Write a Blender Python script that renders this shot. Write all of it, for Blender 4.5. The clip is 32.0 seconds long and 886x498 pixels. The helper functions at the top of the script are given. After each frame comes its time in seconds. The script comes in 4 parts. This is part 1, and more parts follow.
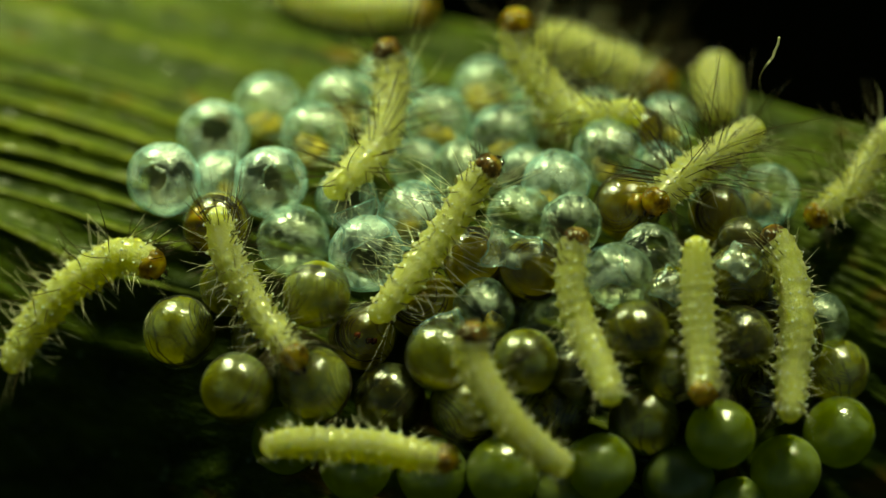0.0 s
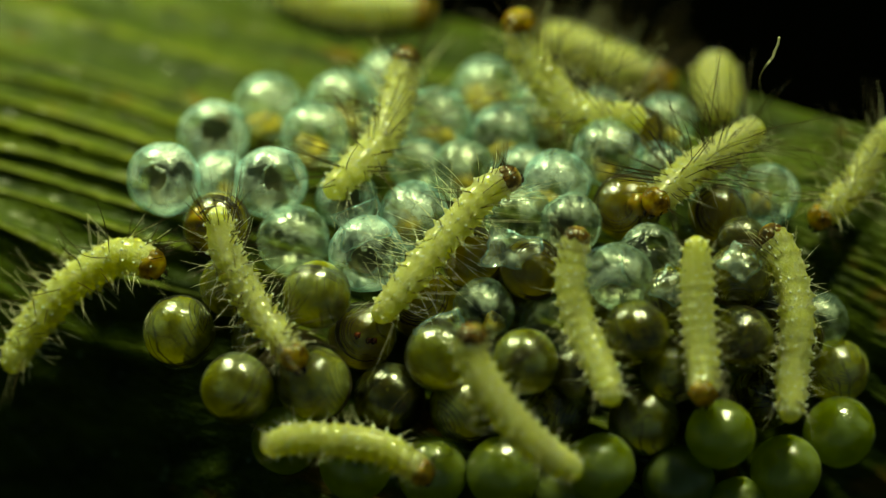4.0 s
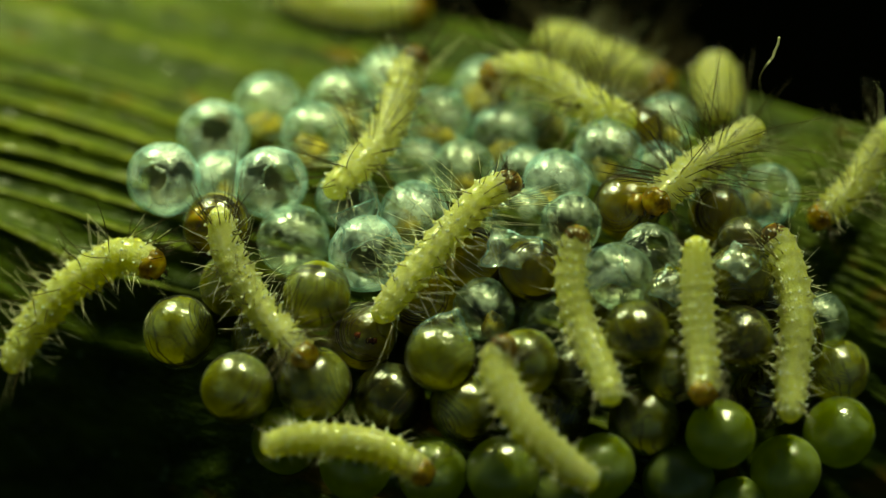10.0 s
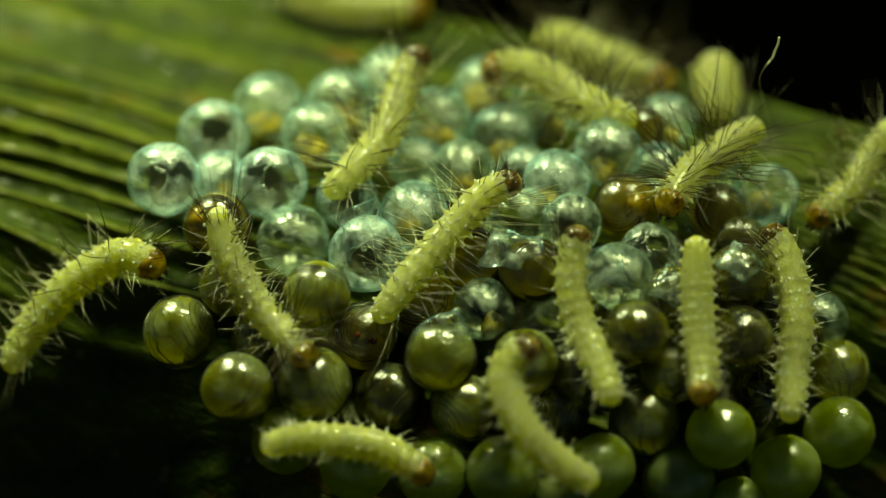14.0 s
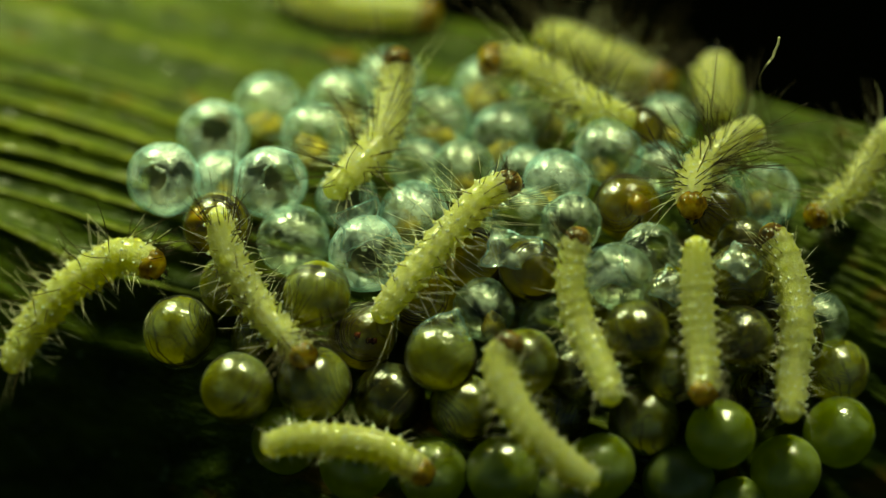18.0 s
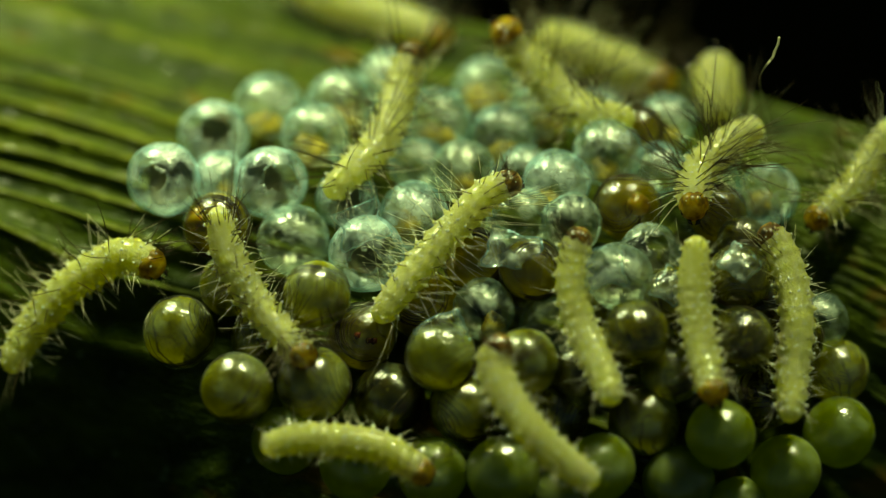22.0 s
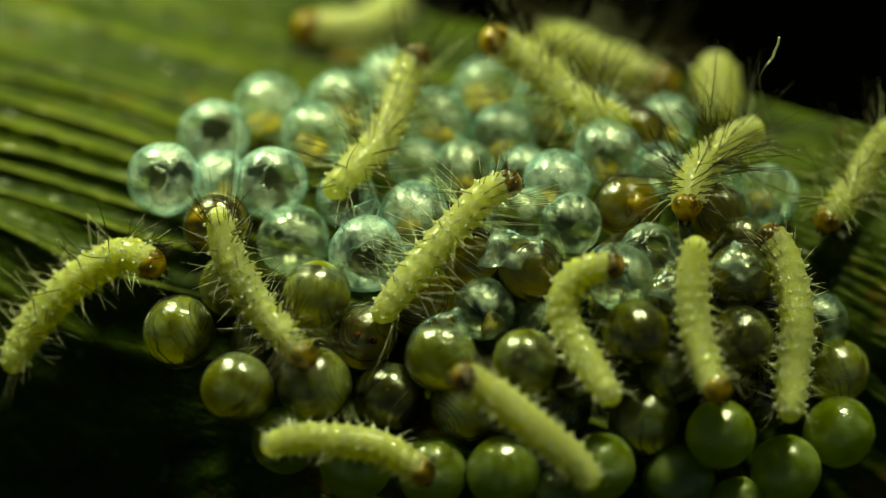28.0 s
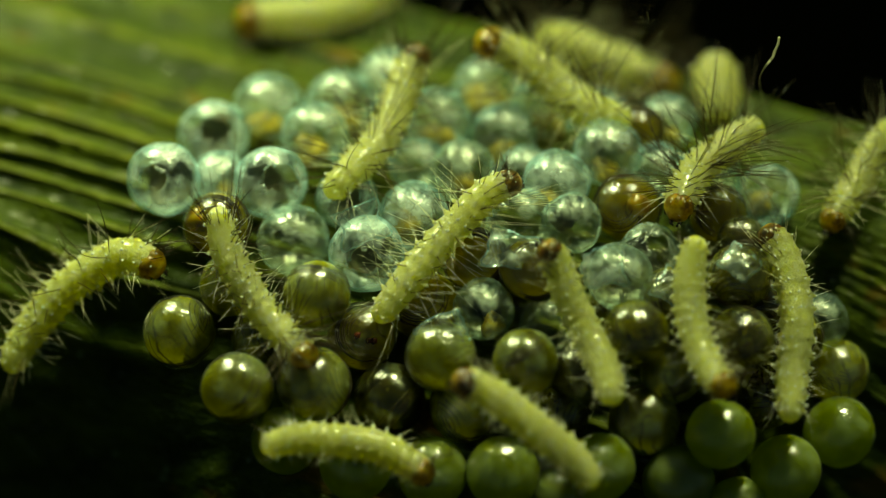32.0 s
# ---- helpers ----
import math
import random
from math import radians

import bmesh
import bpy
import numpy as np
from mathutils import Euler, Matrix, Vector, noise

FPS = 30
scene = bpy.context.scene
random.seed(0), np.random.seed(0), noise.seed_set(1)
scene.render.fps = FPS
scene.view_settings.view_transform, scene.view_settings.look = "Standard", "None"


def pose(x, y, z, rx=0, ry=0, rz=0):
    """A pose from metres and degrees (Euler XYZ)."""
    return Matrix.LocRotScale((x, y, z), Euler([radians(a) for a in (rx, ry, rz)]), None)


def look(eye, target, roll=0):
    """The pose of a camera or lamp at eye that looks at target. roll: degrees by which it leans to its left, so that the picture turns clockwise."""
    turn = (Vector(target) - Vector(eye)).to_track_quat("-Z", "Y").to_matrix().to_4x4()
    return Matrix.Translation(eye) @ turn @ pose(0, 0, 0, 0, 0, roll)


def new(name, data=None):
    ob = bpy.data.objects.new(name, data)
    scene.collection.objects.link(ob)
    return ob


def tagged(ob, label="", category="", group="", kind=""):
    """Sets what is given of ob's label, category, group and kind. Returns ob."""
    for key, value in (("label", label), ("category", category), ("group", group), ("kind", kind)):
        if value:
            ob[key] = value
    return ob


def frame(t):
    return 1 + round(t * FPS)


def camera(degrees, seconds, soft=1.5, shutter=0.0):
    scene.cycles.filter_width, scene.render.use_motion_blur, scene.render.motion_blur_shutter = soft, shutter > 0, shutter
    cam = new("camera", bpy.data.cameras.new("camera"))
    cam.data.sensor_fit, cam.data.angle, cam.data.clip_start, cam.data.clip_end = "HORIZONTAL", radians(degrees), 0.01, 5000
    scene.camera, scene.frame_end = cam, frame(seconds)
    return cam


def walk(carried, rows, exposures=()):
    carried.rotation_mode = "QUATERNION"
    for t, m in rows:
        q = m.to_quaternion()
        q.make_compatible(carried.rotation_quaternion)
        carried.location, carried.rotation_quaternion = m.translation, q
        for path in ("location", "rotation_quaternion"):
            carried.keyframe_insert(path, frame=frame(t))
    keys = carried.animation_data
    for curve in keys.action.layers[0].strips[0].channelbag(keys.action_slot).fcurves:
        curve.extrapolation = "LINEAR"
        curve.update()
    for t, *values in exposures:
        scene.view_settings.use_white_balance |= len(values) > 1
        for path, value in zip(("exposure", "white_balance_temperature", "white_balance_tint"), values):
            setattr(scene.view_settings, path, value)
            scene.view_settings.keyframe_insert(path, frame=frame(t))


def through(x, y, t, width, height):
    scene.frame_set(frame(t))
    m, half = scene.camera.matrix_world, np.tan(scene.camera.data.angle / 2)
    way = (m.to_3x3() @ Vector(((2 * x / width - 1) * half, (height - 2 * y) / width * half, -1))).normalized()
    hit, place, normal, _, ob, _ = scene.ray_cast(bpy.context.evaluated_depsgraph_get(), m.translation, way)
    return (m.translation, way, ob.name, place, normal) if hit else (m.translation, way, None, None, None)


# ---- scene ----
MM = 0.001  # lengths below are in millimetres

# ---- camera: a macro lens on a stand, looking down at the leaf ----
cam = camera(7.48, 32.0, soft=1.1)
EYE = (0.0, -84.853 * MM, 84.853 * MM)
AIM = (0.0, 0.0, 0.0)
walk(cam, [(0.0, look(EYE, AIM)), (32.0, look(EYE, AIM))], exposures=[(0.0, 0.7, 12300.0, -44.0), (32.0, 0.7, 12300.0, -44.0)])
cam.data.dof.use_dof = True
cam.data.dof.focus_distance = 118.6 * MM
cam.data.dof.aperture_fstop = 38.0

# ---- light: sun behind the leaf, weak sky, a small macro lamp at the back left (the second highlight on the eggs) ----
SUN_ELEVATION = 60.0
SUN_AZIMUTH = 26.0  # degrees east of the view's direction, where the sun stands
world = bpy.data.worlds.new("sky")
scene.world = world
world.use_nodes = True
wn, wl = world.node_tree.nodes, world.node_tree.links
sky = wn.new("ShaderNodeTexSky")
sky.sky_type = "NISHITA"
sky.sun_disc = False
sky.sun_elevation = radians(SUN_ELEVATION)
sky.sun_rotation = radians(SUN_AZIMUTH)
wn["Background"].inputs["Strength"].default_value = 0.013
wl.new(sky.outputs["Color"], wn["Background"].inputs["Color"])
sun_data = bpy.data.lights.new("sun", "SUN")
sun_data.energy = 2.9
sun_data.angle = radians(5.0)
sun_data.color = (1.0, 0.95, 0.76)
sun = new("sun", sun_data)
_a, _e = radians(SUN_AZIMUTH), radians(SUN_ELEVATION)
sun.matrix_world = look((0.1 * math.sin(_a) * math.cos(_e), 0.1 * math.cos(_a) * math.cos(_e), 0.1 * math.sin(_e)), (0, 0, 0))

lamp_data = bpy.data.lights.new("macro_lamp", "AREA")
lamp_data.shape = "DISK"
lamp_data.size = 3.0 * MM
lamp_data.energy = 0.0064
lamp_data.color = (1.0, 0.97, 0.80)
lamp = new("macro_lamp", lamp_data)
lamp.matrix_world = look((-14.0 * MM, 15.5 * MM, 17.5 * MM), (-3.0 * MM, 0.0, 0.0))

# ---- materials ----
class Nodes:
    """A node material, written down node by node."""

    def __init__(self, name):
        self.mat = bpy.data.materials.new(name)
        self.mat.use_nodes = True
        self.tree = self.mat.node_tree
        self.out = self.tree.nodes["Material Output"]
        self.bsdf = self.tree.nodes["Principled BSDF"]
        self.coord = None

    def add(self, kind, **values):
        node = self.tree.nodes.new("ShaderNode" + kind)
        for key, value in values.items():
            self.put(node, key, value)
        return node

    def put(self, node, key, value):
        key = key.replace("_", " ")
        socket = node.inputs[int(key)] if key.isdigit() else node.inputs[key]
        if isinstance(value, bpy.types.NodeSocket):
            self.tree.links.new(value, socket)
        else:
            socket.default_value = value

    def at(self, scale=(1, 1, 1), turn=(0, 0, 0)):
        if self.coord is None:
            self.coord = self.add("TexCoord").outputs["Object"]
        m = self.add("Mapping", Vector=self.coord)
        m.inputs["Scale"].default_value = scale
        m.inputs["Rotation"].default_value = turn
        return m.outputs["Vector"]

    def noise(self, scale, detail=4.0, stretch=(1, 1, 1), rough=0.55):
        n = self.add("TexNoise", Vector=self.at(stretch), Scale=scale, Detail=detail, Roughness=rough)
        return n.outputs["Fac"]

    def ramp(self, fac, *stops):
        n = self.add("ValToRGB", Fac=fac)
        el = n.color_ramp.elements
        while len(el) < len(stops):
            el.new(0.5)
        for e, (p, c) in zip(el, stops):
            e.position, e.color = p, (*c, 1) if len(c) == 3 else c
        return n.outputs["Color"]

    def grey(self, fac, a, b, lo=0.0, hi=1.0):
        n = self.add("MapRange", Value=fac)
        n.inputs["From Min"].default_value, n.inputs["From Max"].default_value = a, b
        n.inputs["To Min"].default_value, n.inputs["To Max"].default_value = lo, hi
        return n.outputs["Result"]

    def mix(self, fac, a, b, blend="MIX"):
        n = self.tree.nodes.new("ShaderNodeMix")
        n.data_type, n.blend_type = "RGBA", blend
        for i, v in ((0, fac), (6, a), (7, b)):
            if isinstance(v, bpy.types.NodeSocket):
                self.tree.links.new(v, n.inputs[i])
            else:
                n.inputs[i].default_value = v if i == 0 else (*v, 1)
        return n.outputs[2]

    def maths(self, op, a, b=0.0):
        n = self.tree.nodes.new("ShaderNodeMath")
        n.operation = op
        self.put(n, "0", a)
        self.put(n, "1", b)
        return n.outputs[0]

    def bump(self, height, distance, strength=1.0):
        return self.add("Bump", Height=height, Distance=distance, Strength=strength).outputs["Normal"]

    def blend(self, fac, a, b):
        n = self.tree.nodes.new("ShaderNodeMixShader")
        for i, v in enumerate((fac, a, b)):
            if isinstance(v, bpy.types.NodeSocket):
                self.tree.links.new(v, n.inputs[i])
            else:
                n.inputs[i].default_value = v
        return n.outputs[0]

    def surface(self, socket):
        self.tree.links.new(socket, self.out.inputs["Surface"])

    def main(self, **values):
        for key, value in values.items():
            self.put(self.bsdf, key, value)
        return self.bsdf.outputs[0]


def random_of(m):
    return m.add("ObjectInfo").outputs["Random"]


def leaf_material(name, low, mid, high, relief):
    m = Nodes(name)
    band = m.noise(1100.0, 3.0, (0.03, 1.0, 0.2))        # broad streaks along the veins
    fibre = m.noise(4200.0, 3.0, (0.03, 1.0, 0.2))       # fine fibres
    mottle = m.noise(1500.0, 5.0, (0.5, 1.0, 1.0), 0.65)
    blotch = m.noise(330.0, 3.0)
    mixed = m.maths("ADD", m.maths("MULTIPLY", band, 0.4), m.maths("ADD", m.maths("MULTIPLY", fibre, 0.3), m.maths("MULTIPLY", mottle, 0.3)))
    col = m.ramp(mixed, (0.36, low), (0.5, mid), (0.64, high))
    col = m.mix(m.grey(blotch, 0.42, 0.68, 0.0, 0.45), col, high)
    col = m.mix(m.grey(m.noise(2400.0, 4.0, (0.6, 1.0, 1.0)), 0.48, 0.66, 0.0, 0.75), col, low)
    rust = m.noise(900.0, 3.0, (0.5, 1.0, 1.0))
    col = m.mix(m.grey(rust, 0.61, 0.69, 0.0, 0.65), col, (0.11, 0.055, 0.008))
    pale = m.noise(1900.0, 2.0)
    col = m.mix(m.grey(pale, 0.68, 0.76, 0.0, 0.55), col, (0.17, 0.21, 0.12))
    speck = m.noise(9000.0, 3.0, (0.5, 1.0, 1.0))
    h = m.maths("ADD", m.maths("ADD", m.maths("MULTIPLY", fibre, 0.7), m.maths("MULTIPLY", mottle, 0.6)), m.maths("MULTIPLY", speck, 0.4))
    m.main(Base_Color=col, Roughness=m.grey(speck, 0.5, 0.66, 0.56, 0.22), Normal=m.bump(h, relief * MM, 0.8))
    m.put(m.bsdf, "Specular IOR Level", m.grey(speck, 0.58, 0.68, 0.09, 0.5))
    return m.mat


def film(name, clear_color, milk_color, low, high, bumps, sheen, tint, shine, dusty=0.4, polish=0.26):
    """A clear skin: thin milk, a sharp highlight, and a broad silky sheen that grows at grazing angles."""
    m = Nodes(name)
    cloud = m.noise(1500.0, 4.0)
    crease = m.noise(2600.0, 3.0, (1, 1, 0.3))
    fine = m.noise(9000.0, 2.0)
    h = m.maths("ADD", m.maths("ADD", cloud, m.maths("MULTIPLY", crease, 0.5)), m.maths("MULTIPLY", fine, 0.16))
    normal = m.bump(h, bumps * MM, 0.6)
    clear = m.add("BsdfTransparent", Color=(*clear_color, 1))
    tone = (*milk_color, 1)
    milk = m.add("BsdfTranslucent", Color=tone, Normal=normal)
    dust = m.add("BsdfDiffuse", Color=tone, Normal=normal)
    body = m.blend(dusty, milk.outputs[0], dust.outputs[0])
    base = m.blend(m.maths("MAXIMUM", m.grey(m.maths("ADD", m.maths("MULTIPLY", cloud, 0.6), m.maths("MULTIPLY", crease, 0.4)), 0.35, 0.65, low, high), 0.0), clear.outputs[0], body)
    silk = m.add("BsdfGlossy", Color=(*tint, 1), Roughness=0.36, Normal=normal)
    facing = m.add("LayerWeight", Blend=0.5, Normal=normal).outputs["Facing"]
    base = m.blend(m.grey(m.maths("POWER", facing, 2.8), 0.0, 1.0, 0.0, sheen), base, silk.outputs[0])
    gloss = m.add("BsdfGlossy", Color=(1, 1, 1, 1), Roughness=polish, Normal=normal)
    m.surface(m.blend(m.grey(m.maths("POWER", facing, 5.0), 0.0, 1.0, shine, 0.7), base, gloss.outputs[0]))
    return m.mat


def embryo_material(name, low, high, line, amount, clear=0.0, through=0.62):
    """A curled larva seen through the egg: olive with dark arcs of folded hairs."""
    m = Nodes(name)
    rnd = random_of(m)
    cloud = m.noise(1150.0, 4.0)
    where = m.add("VectorMath", **{"0": m.at()})
    where.operation = "ADD"
    m.put(where, "1", m.add("CombineXYZ", X=m.maths("MULTIPLY", rnd, 0.0004), Y=0.0, Z=0.0).outputs[0])
    wave = m.add("TexWave", Vector=where.outputs[0], Scale=2600.0, Distortion=3.5, Detail=2.0)
    wave.inputs["Detail Scale"].default_value = 0.6
    wave.wave_type, wave.rings_direction = "RINGS", "Y"
    col = m.ramp(cloud, (0.36, low), (0.62, high))
    col = m.mix(m.grey(rnd, 0.0, 1.0, 0.0, 0.7), col, low)  # some riper and darker than others
    arcs = m.maths("MULTIPLY", m.grey(wave.outputs["Fac"], 0.30, 0.0, 0.0, 1.0), m.grey(m.noise(1300.0, 2.0), 0.45, 0.62, 0.0, 1.0))
    col = m.mix(m.maths("MULTIPLY", arcs, amount), col, line)
    spot = m.noise(2300.0, 2.0)
    col = m.mix(m.maths("MULTIPLY", m.grey(spot, 0.68, 0.74, 0.0, 0.9), amount), col, (0.09, 0.025, 0.008))
    a = m.main(Base_Color=col, Roughness=0.35, Subsurface_Weight=1.0, Subsurface_Scale=0.8 * MM, Normal=m.bump(cloud, 0.05 * MM, 0.3))
    m.bsdf.inputs["Specular IOR Level"].default_value = 0.0  # it lies wet against the skin, which carries the gloss
    m.bsdf.inputs["Subsurface Radius"].default_value = (1.0, 1.0, 0.3)
    glow = m.add("BsdfTranslucent", Color=col)
    wet = m.add("BsdfTransparent", Color=(0.8, 0.75, 0.4, 1))
    m.surface(m.blend(clear, m.blend(through, a, glow.outputs[0]), wet.outputs[0]))
    return m.mat


def body_material(name, skin_low, skin_high, through_color, coat, rough=0.36):
    """Soft larval skin: pale where light falls on it, yellow where light comes through."""
    m = Nodes(name)
    grain = m.noise(15000.0, 4.0)
    cloud = m.noise(2600.0, 4.0)
    pucker = m.noise(6500.0, 3.0)
    col = m.ramp(cloud, (0.3, skin_low), (0.7, skin_high))
    col = m.mix(m.grey(grain, 0.5, 0.72, 0.0, 0.3), col, tuple(min(1.0, 1.25 * c + 0.03) for c in skin_high))
    normal = m.bump(m.maths("ADD", grain, m.maths("ADD", cloud, pucker)), 0.05 * MM, 0.9)
    a = m.main(Base_Color=col, Roughness=rough, Subsurface_Weight=1.0, Subsurface_Scale=0.34 * MM, Normal=normal)
    m.bsdf.inputs["Subsurface Radius"].default_value = (1.0, 1.0, 0.35)
    m.bsdf.inputs["Coat Weight"].default_value = coat
    m.bsdf.inputs["Coat Roughness"].default_value = min(0.15, rough)
    deep = m.mix(m.grey(cloud, 0.35, 0.65, 0.0, 0.25), through_color, col)
    glow = m.add("BsdfTranslucent", Color=deep, Normal=normal)
    clear = m.add("BsdfTransparent", Color=(0.95, 0.97, 0.75, 1))
    m.surface(m.blend(0.14, m.blend(0.58, a, glow.outputs[0]), clear.outputs[0]))
    return m.mat


def amber_material(name, dark, mid, light, through=0.25):
    """Horny, half clear, dark in patches."""
    m = Nodes(name)
    patch = m.noise(1300.0, 2.0)
    grain = m.noise(14000.0, 2.0)
    col = m.ramp(patch, (0.32, dark), (0.5, mid), (0.68, light))
    normal = m.bump(m.maths("ADD", patch, m.maths("MULTIPLY", grain, 0.2)), 0.03 * MM, 0.5)
    a = m.main(Base_Color=col, Roughness=0.3, Subsurface_Weight=0.4, Subsurface_Scale=0.1 * MM, Normal=normal)
    m.bsdf.inputs["Coat Weight"].default_value = 0.8
    m.bsdf.inputs["Coat Roughness"].default_value = 0.08
    glow = m.add("BsdfTranslucent", Color=col)
    m.surface(m.blend(through, a, glow.outputs[0]))
    return m.mat


def plain(name, color, rough, sss=0.0, grain=6000.0, coat=0.0, dark=None):
    m = Nodes(name)
    g = m.noise(grain, 3.0)
    d = dark or tuple(c * 0.55 for c in color)
    col = m.ramp(g, (0.35, d), (0.65, color))
    m.main(Base_Color=col, Roughness=rough, Subsurface_Weight=sss, Subsurface_Scale=0.15 * MM, Normal=m.bump(g, 0.012 * MM, 0.5))
    m.bsdf.inputs["Subsurface Radius"].default_value = (1.0, 0.6, 0.2)
    m.bsdf.inputs["Coat Weight"].default_value = coat
    return m.mat


def hair_material(name, color, through_color):
    m = Nodes(name)
    a = m.main(Base_Color=(*color, 1), Roughness=0.25)
    b = m.add("BsdfTranslucent", Color=(*through_color, 1))
    m.surface(m.blend(0.35, a, b.outputs[0]))
    return m.mat


LEAF = leaf_material("leaf", (0.005, 0.011, 0.001), (0.024, 0.037, 0.002), (0.060, 0.076, 0.007), 0.16)
VEIN = leaf_material("leaf_vein", (0.035, 0.043, 0.003), (0.065, 0.078, 0.007), (0.11, 0.12, 0.016), 0.06)
SHELL = film("empty_shell", (0.97, 0.99, 0.97), (0.82, 0.92, 0.93), -0.15, 0.42, 0.12, 0.80, (0.46, 0.84, 1.0), 0.035, dusty=0.65, polish=0.22)
MILKY_SHELL = film("milky_shell", (0.97, 0.99, 0.95), (0.82, 0.91, 0.90), -0.16, 0.33, 0.11, 0.74, (0.50, 0.86, 1.0), 0.035, dusty=0.6, polish=0.24)
CLEAR_SHELL = film("clear_shell", (0.97, 0.98, 0.93), (0.78, 0.89, 0.82), -0.18, 0.26, 0.12, 0.50, (0.62, 0.90, 0.96), 0.03, dusty=0.65, polish=0.2)
SKIN = film("egg_skin", (0.97, 0.97, 0.82), (0.60, 0.75, 0.48), -0.05, 0.13, 0.075, 0.08, (0.75, 1.0, 0.92), 0.07, dusty=0.94, polish=0.22)
RIPE_SKIN = film("ripe_egg_skin", (0.96, 0.94, 0.74), (0.62, 0.72, 0.46), -0.12, 0.09, 0.09, 0.13, (0.75, 1.0, 0.92), 0.07, dusty=0.88, polish=0.18)
YOLK = embryo_material("egg_yolk", (0.18, 0.185, 0.008), (0.54, 0.55, 0.04), (0.04, 0.03, 0.005), 0.8, 0.30, 0.80)
DARK_YOLK = embryo_material("dark_yolk", (0.074, 0.076, 0.003), (0.33, 0.335, 0.018), (0.03, 0.02, 0.004), 0.8, 0.42, 0.80)
AMBER_YOLK = embryo_material("amber_yolk", (0.25, 0.225, 0.006), (0.62, 0.57, 0.03), (0.04, 0.025, 0.004), 0.8, 0.34, 0.80)
RIPE = embryo_material("ripe_embryo", (0.14, 0.125, 0.015), (0.42, 0.38, 0.075), (0.05, 0.035, 0.008), 0.5)
BROWN = embryo_material("hatching_embryo", (0.26, 0.17, 0.015), (0.60, 0.48, 0.09), (0.04, 0.018, 0.005), 0.6)
GREEN = embryo_material("green_yolk", (0.22, 0.27, 0.015), (0.34, 0.39, 0.03), (0.08, 0.09, 0.01), 0.12, 0.0, 0.78)
BODY = body_material("larva_body", (0.58, 0.62, 0.25), (0.84, 0.86, 0.52), (0.85, 0.82, 0.11), 0.8)
CREAM_BODY = body_material("cream_larva_body", (0.62, 0.65, 0.31), (0.87, 0.88, 0.60), (0.86, 0.83, 0.18), 0.8)
WART = plain("glossy_wart", (0.92, 0.93, 0.78), 0.04, 0.3, 6000.0, 1.0, dark=(0.82, 0.84, 0.62))
HEAD = amber_material("amber_head", (0.10, 0.055, 0.004), (0.36, 0.245, 0.02), (0.60, 0.46, 0.07), 0.6)
PALE_HEAD = amber_material("brown_head", (0.025, 0.013, 0.002), (0.13, 0.075, 0.010), (0.42, 0.30, 0.07), 0.5)
DARK = embryo_material("dark_embryo", (0.062, 0.056, 0.005), (0.25, 0.225, 0.018), (0.03, 0.02, 0.004), 0.5)
RESIDUE = plain("larval_residue", (0.34, 0.25, 0.03), 0.6, 0.2, 3500.0, 0.0, dark=(0.06, 0.045, 0.008))
RED_SPOT = plain("red_brown_eye", (0.16, 0.03, 0.006), 0.25, 0.0, 9000.0, 0.3, dark=(0.02, 0.008, 0.004))
# dark colour standing in for the shade seen through an exit hole
SHADE_BOWL = plain("hole_shade", (0.055, 0.055, 0.018), 0.55, 0.0, 3000.0, 0.0, dark=(0.012, 0.014, 0.006))
EYE_MAT = plain("black_eye", (0.02, 0.012, 0.008), 0.12)
LEG = plain("amber_leg", (0.55, 0.45, 0.14), 0.3, 0.4)
DARK_HAIR = hair_material("dark_hair", (0.035, 0.025, 0.012), (0.10, 0.07, 0.03))
PALE_HAIR = hair_material("pale_hair", (0.74, 0.72, 0.55), (0.85, 0.82, 0.6))
# near-black even under the sun: the dark beyond the leaf put into colour
SHADE = plain("painted_shade", (0.0003, 0.0004, 0.0002), 0.9, 0.0, 60.0)
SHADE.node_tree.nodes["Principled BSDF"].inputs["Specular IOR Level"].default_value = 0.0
RIM = plain("torn_rim", (0.14, 0.14, 0.08), 0.7, 0.3, 5000.0, 0.0, dark=(0.03, 0.03, 0.01))
RIM.node_tree.nodes["Principled BSDF"].inputs["Specular IOR Level"].default_value = 0.1


# ---- helpers of the scene ----
def part(name, bm, material, parent, label="", kind="", smooth=True):
    data = bpy.data.meshes.new(name)
    bm.to_mesh(data)
    bm.free()
    for f in data.polygons:
        f.use_smooth = smooth
    for mat in material if isinstance(material, (list, tuple)) else [material]:
        data.materials.append(mat)
    ob = new(name, data)
    ob.parent = parent
    return tagged(ob, label=label, kind=kind)


def share(name, data, parent, kind=""):
    ob = new(name, data)
    ob.parent = parent
    return tagged(ob, kind=kind)


# ---- the leaf: parallel veins, bent down along them towards the camera ----
ALONG = Vector((0.934, -0.356, 0.0))
ACROSS = Vector((0.356, 0.934, 0.0))
EDGE = 5.78  # the leaf's margin, across the veins


def ease(a, b, x):
    t = min(1.0, max(0.0, (x - a) / (b - a)))
    return t * t * (3 - 2 * t)


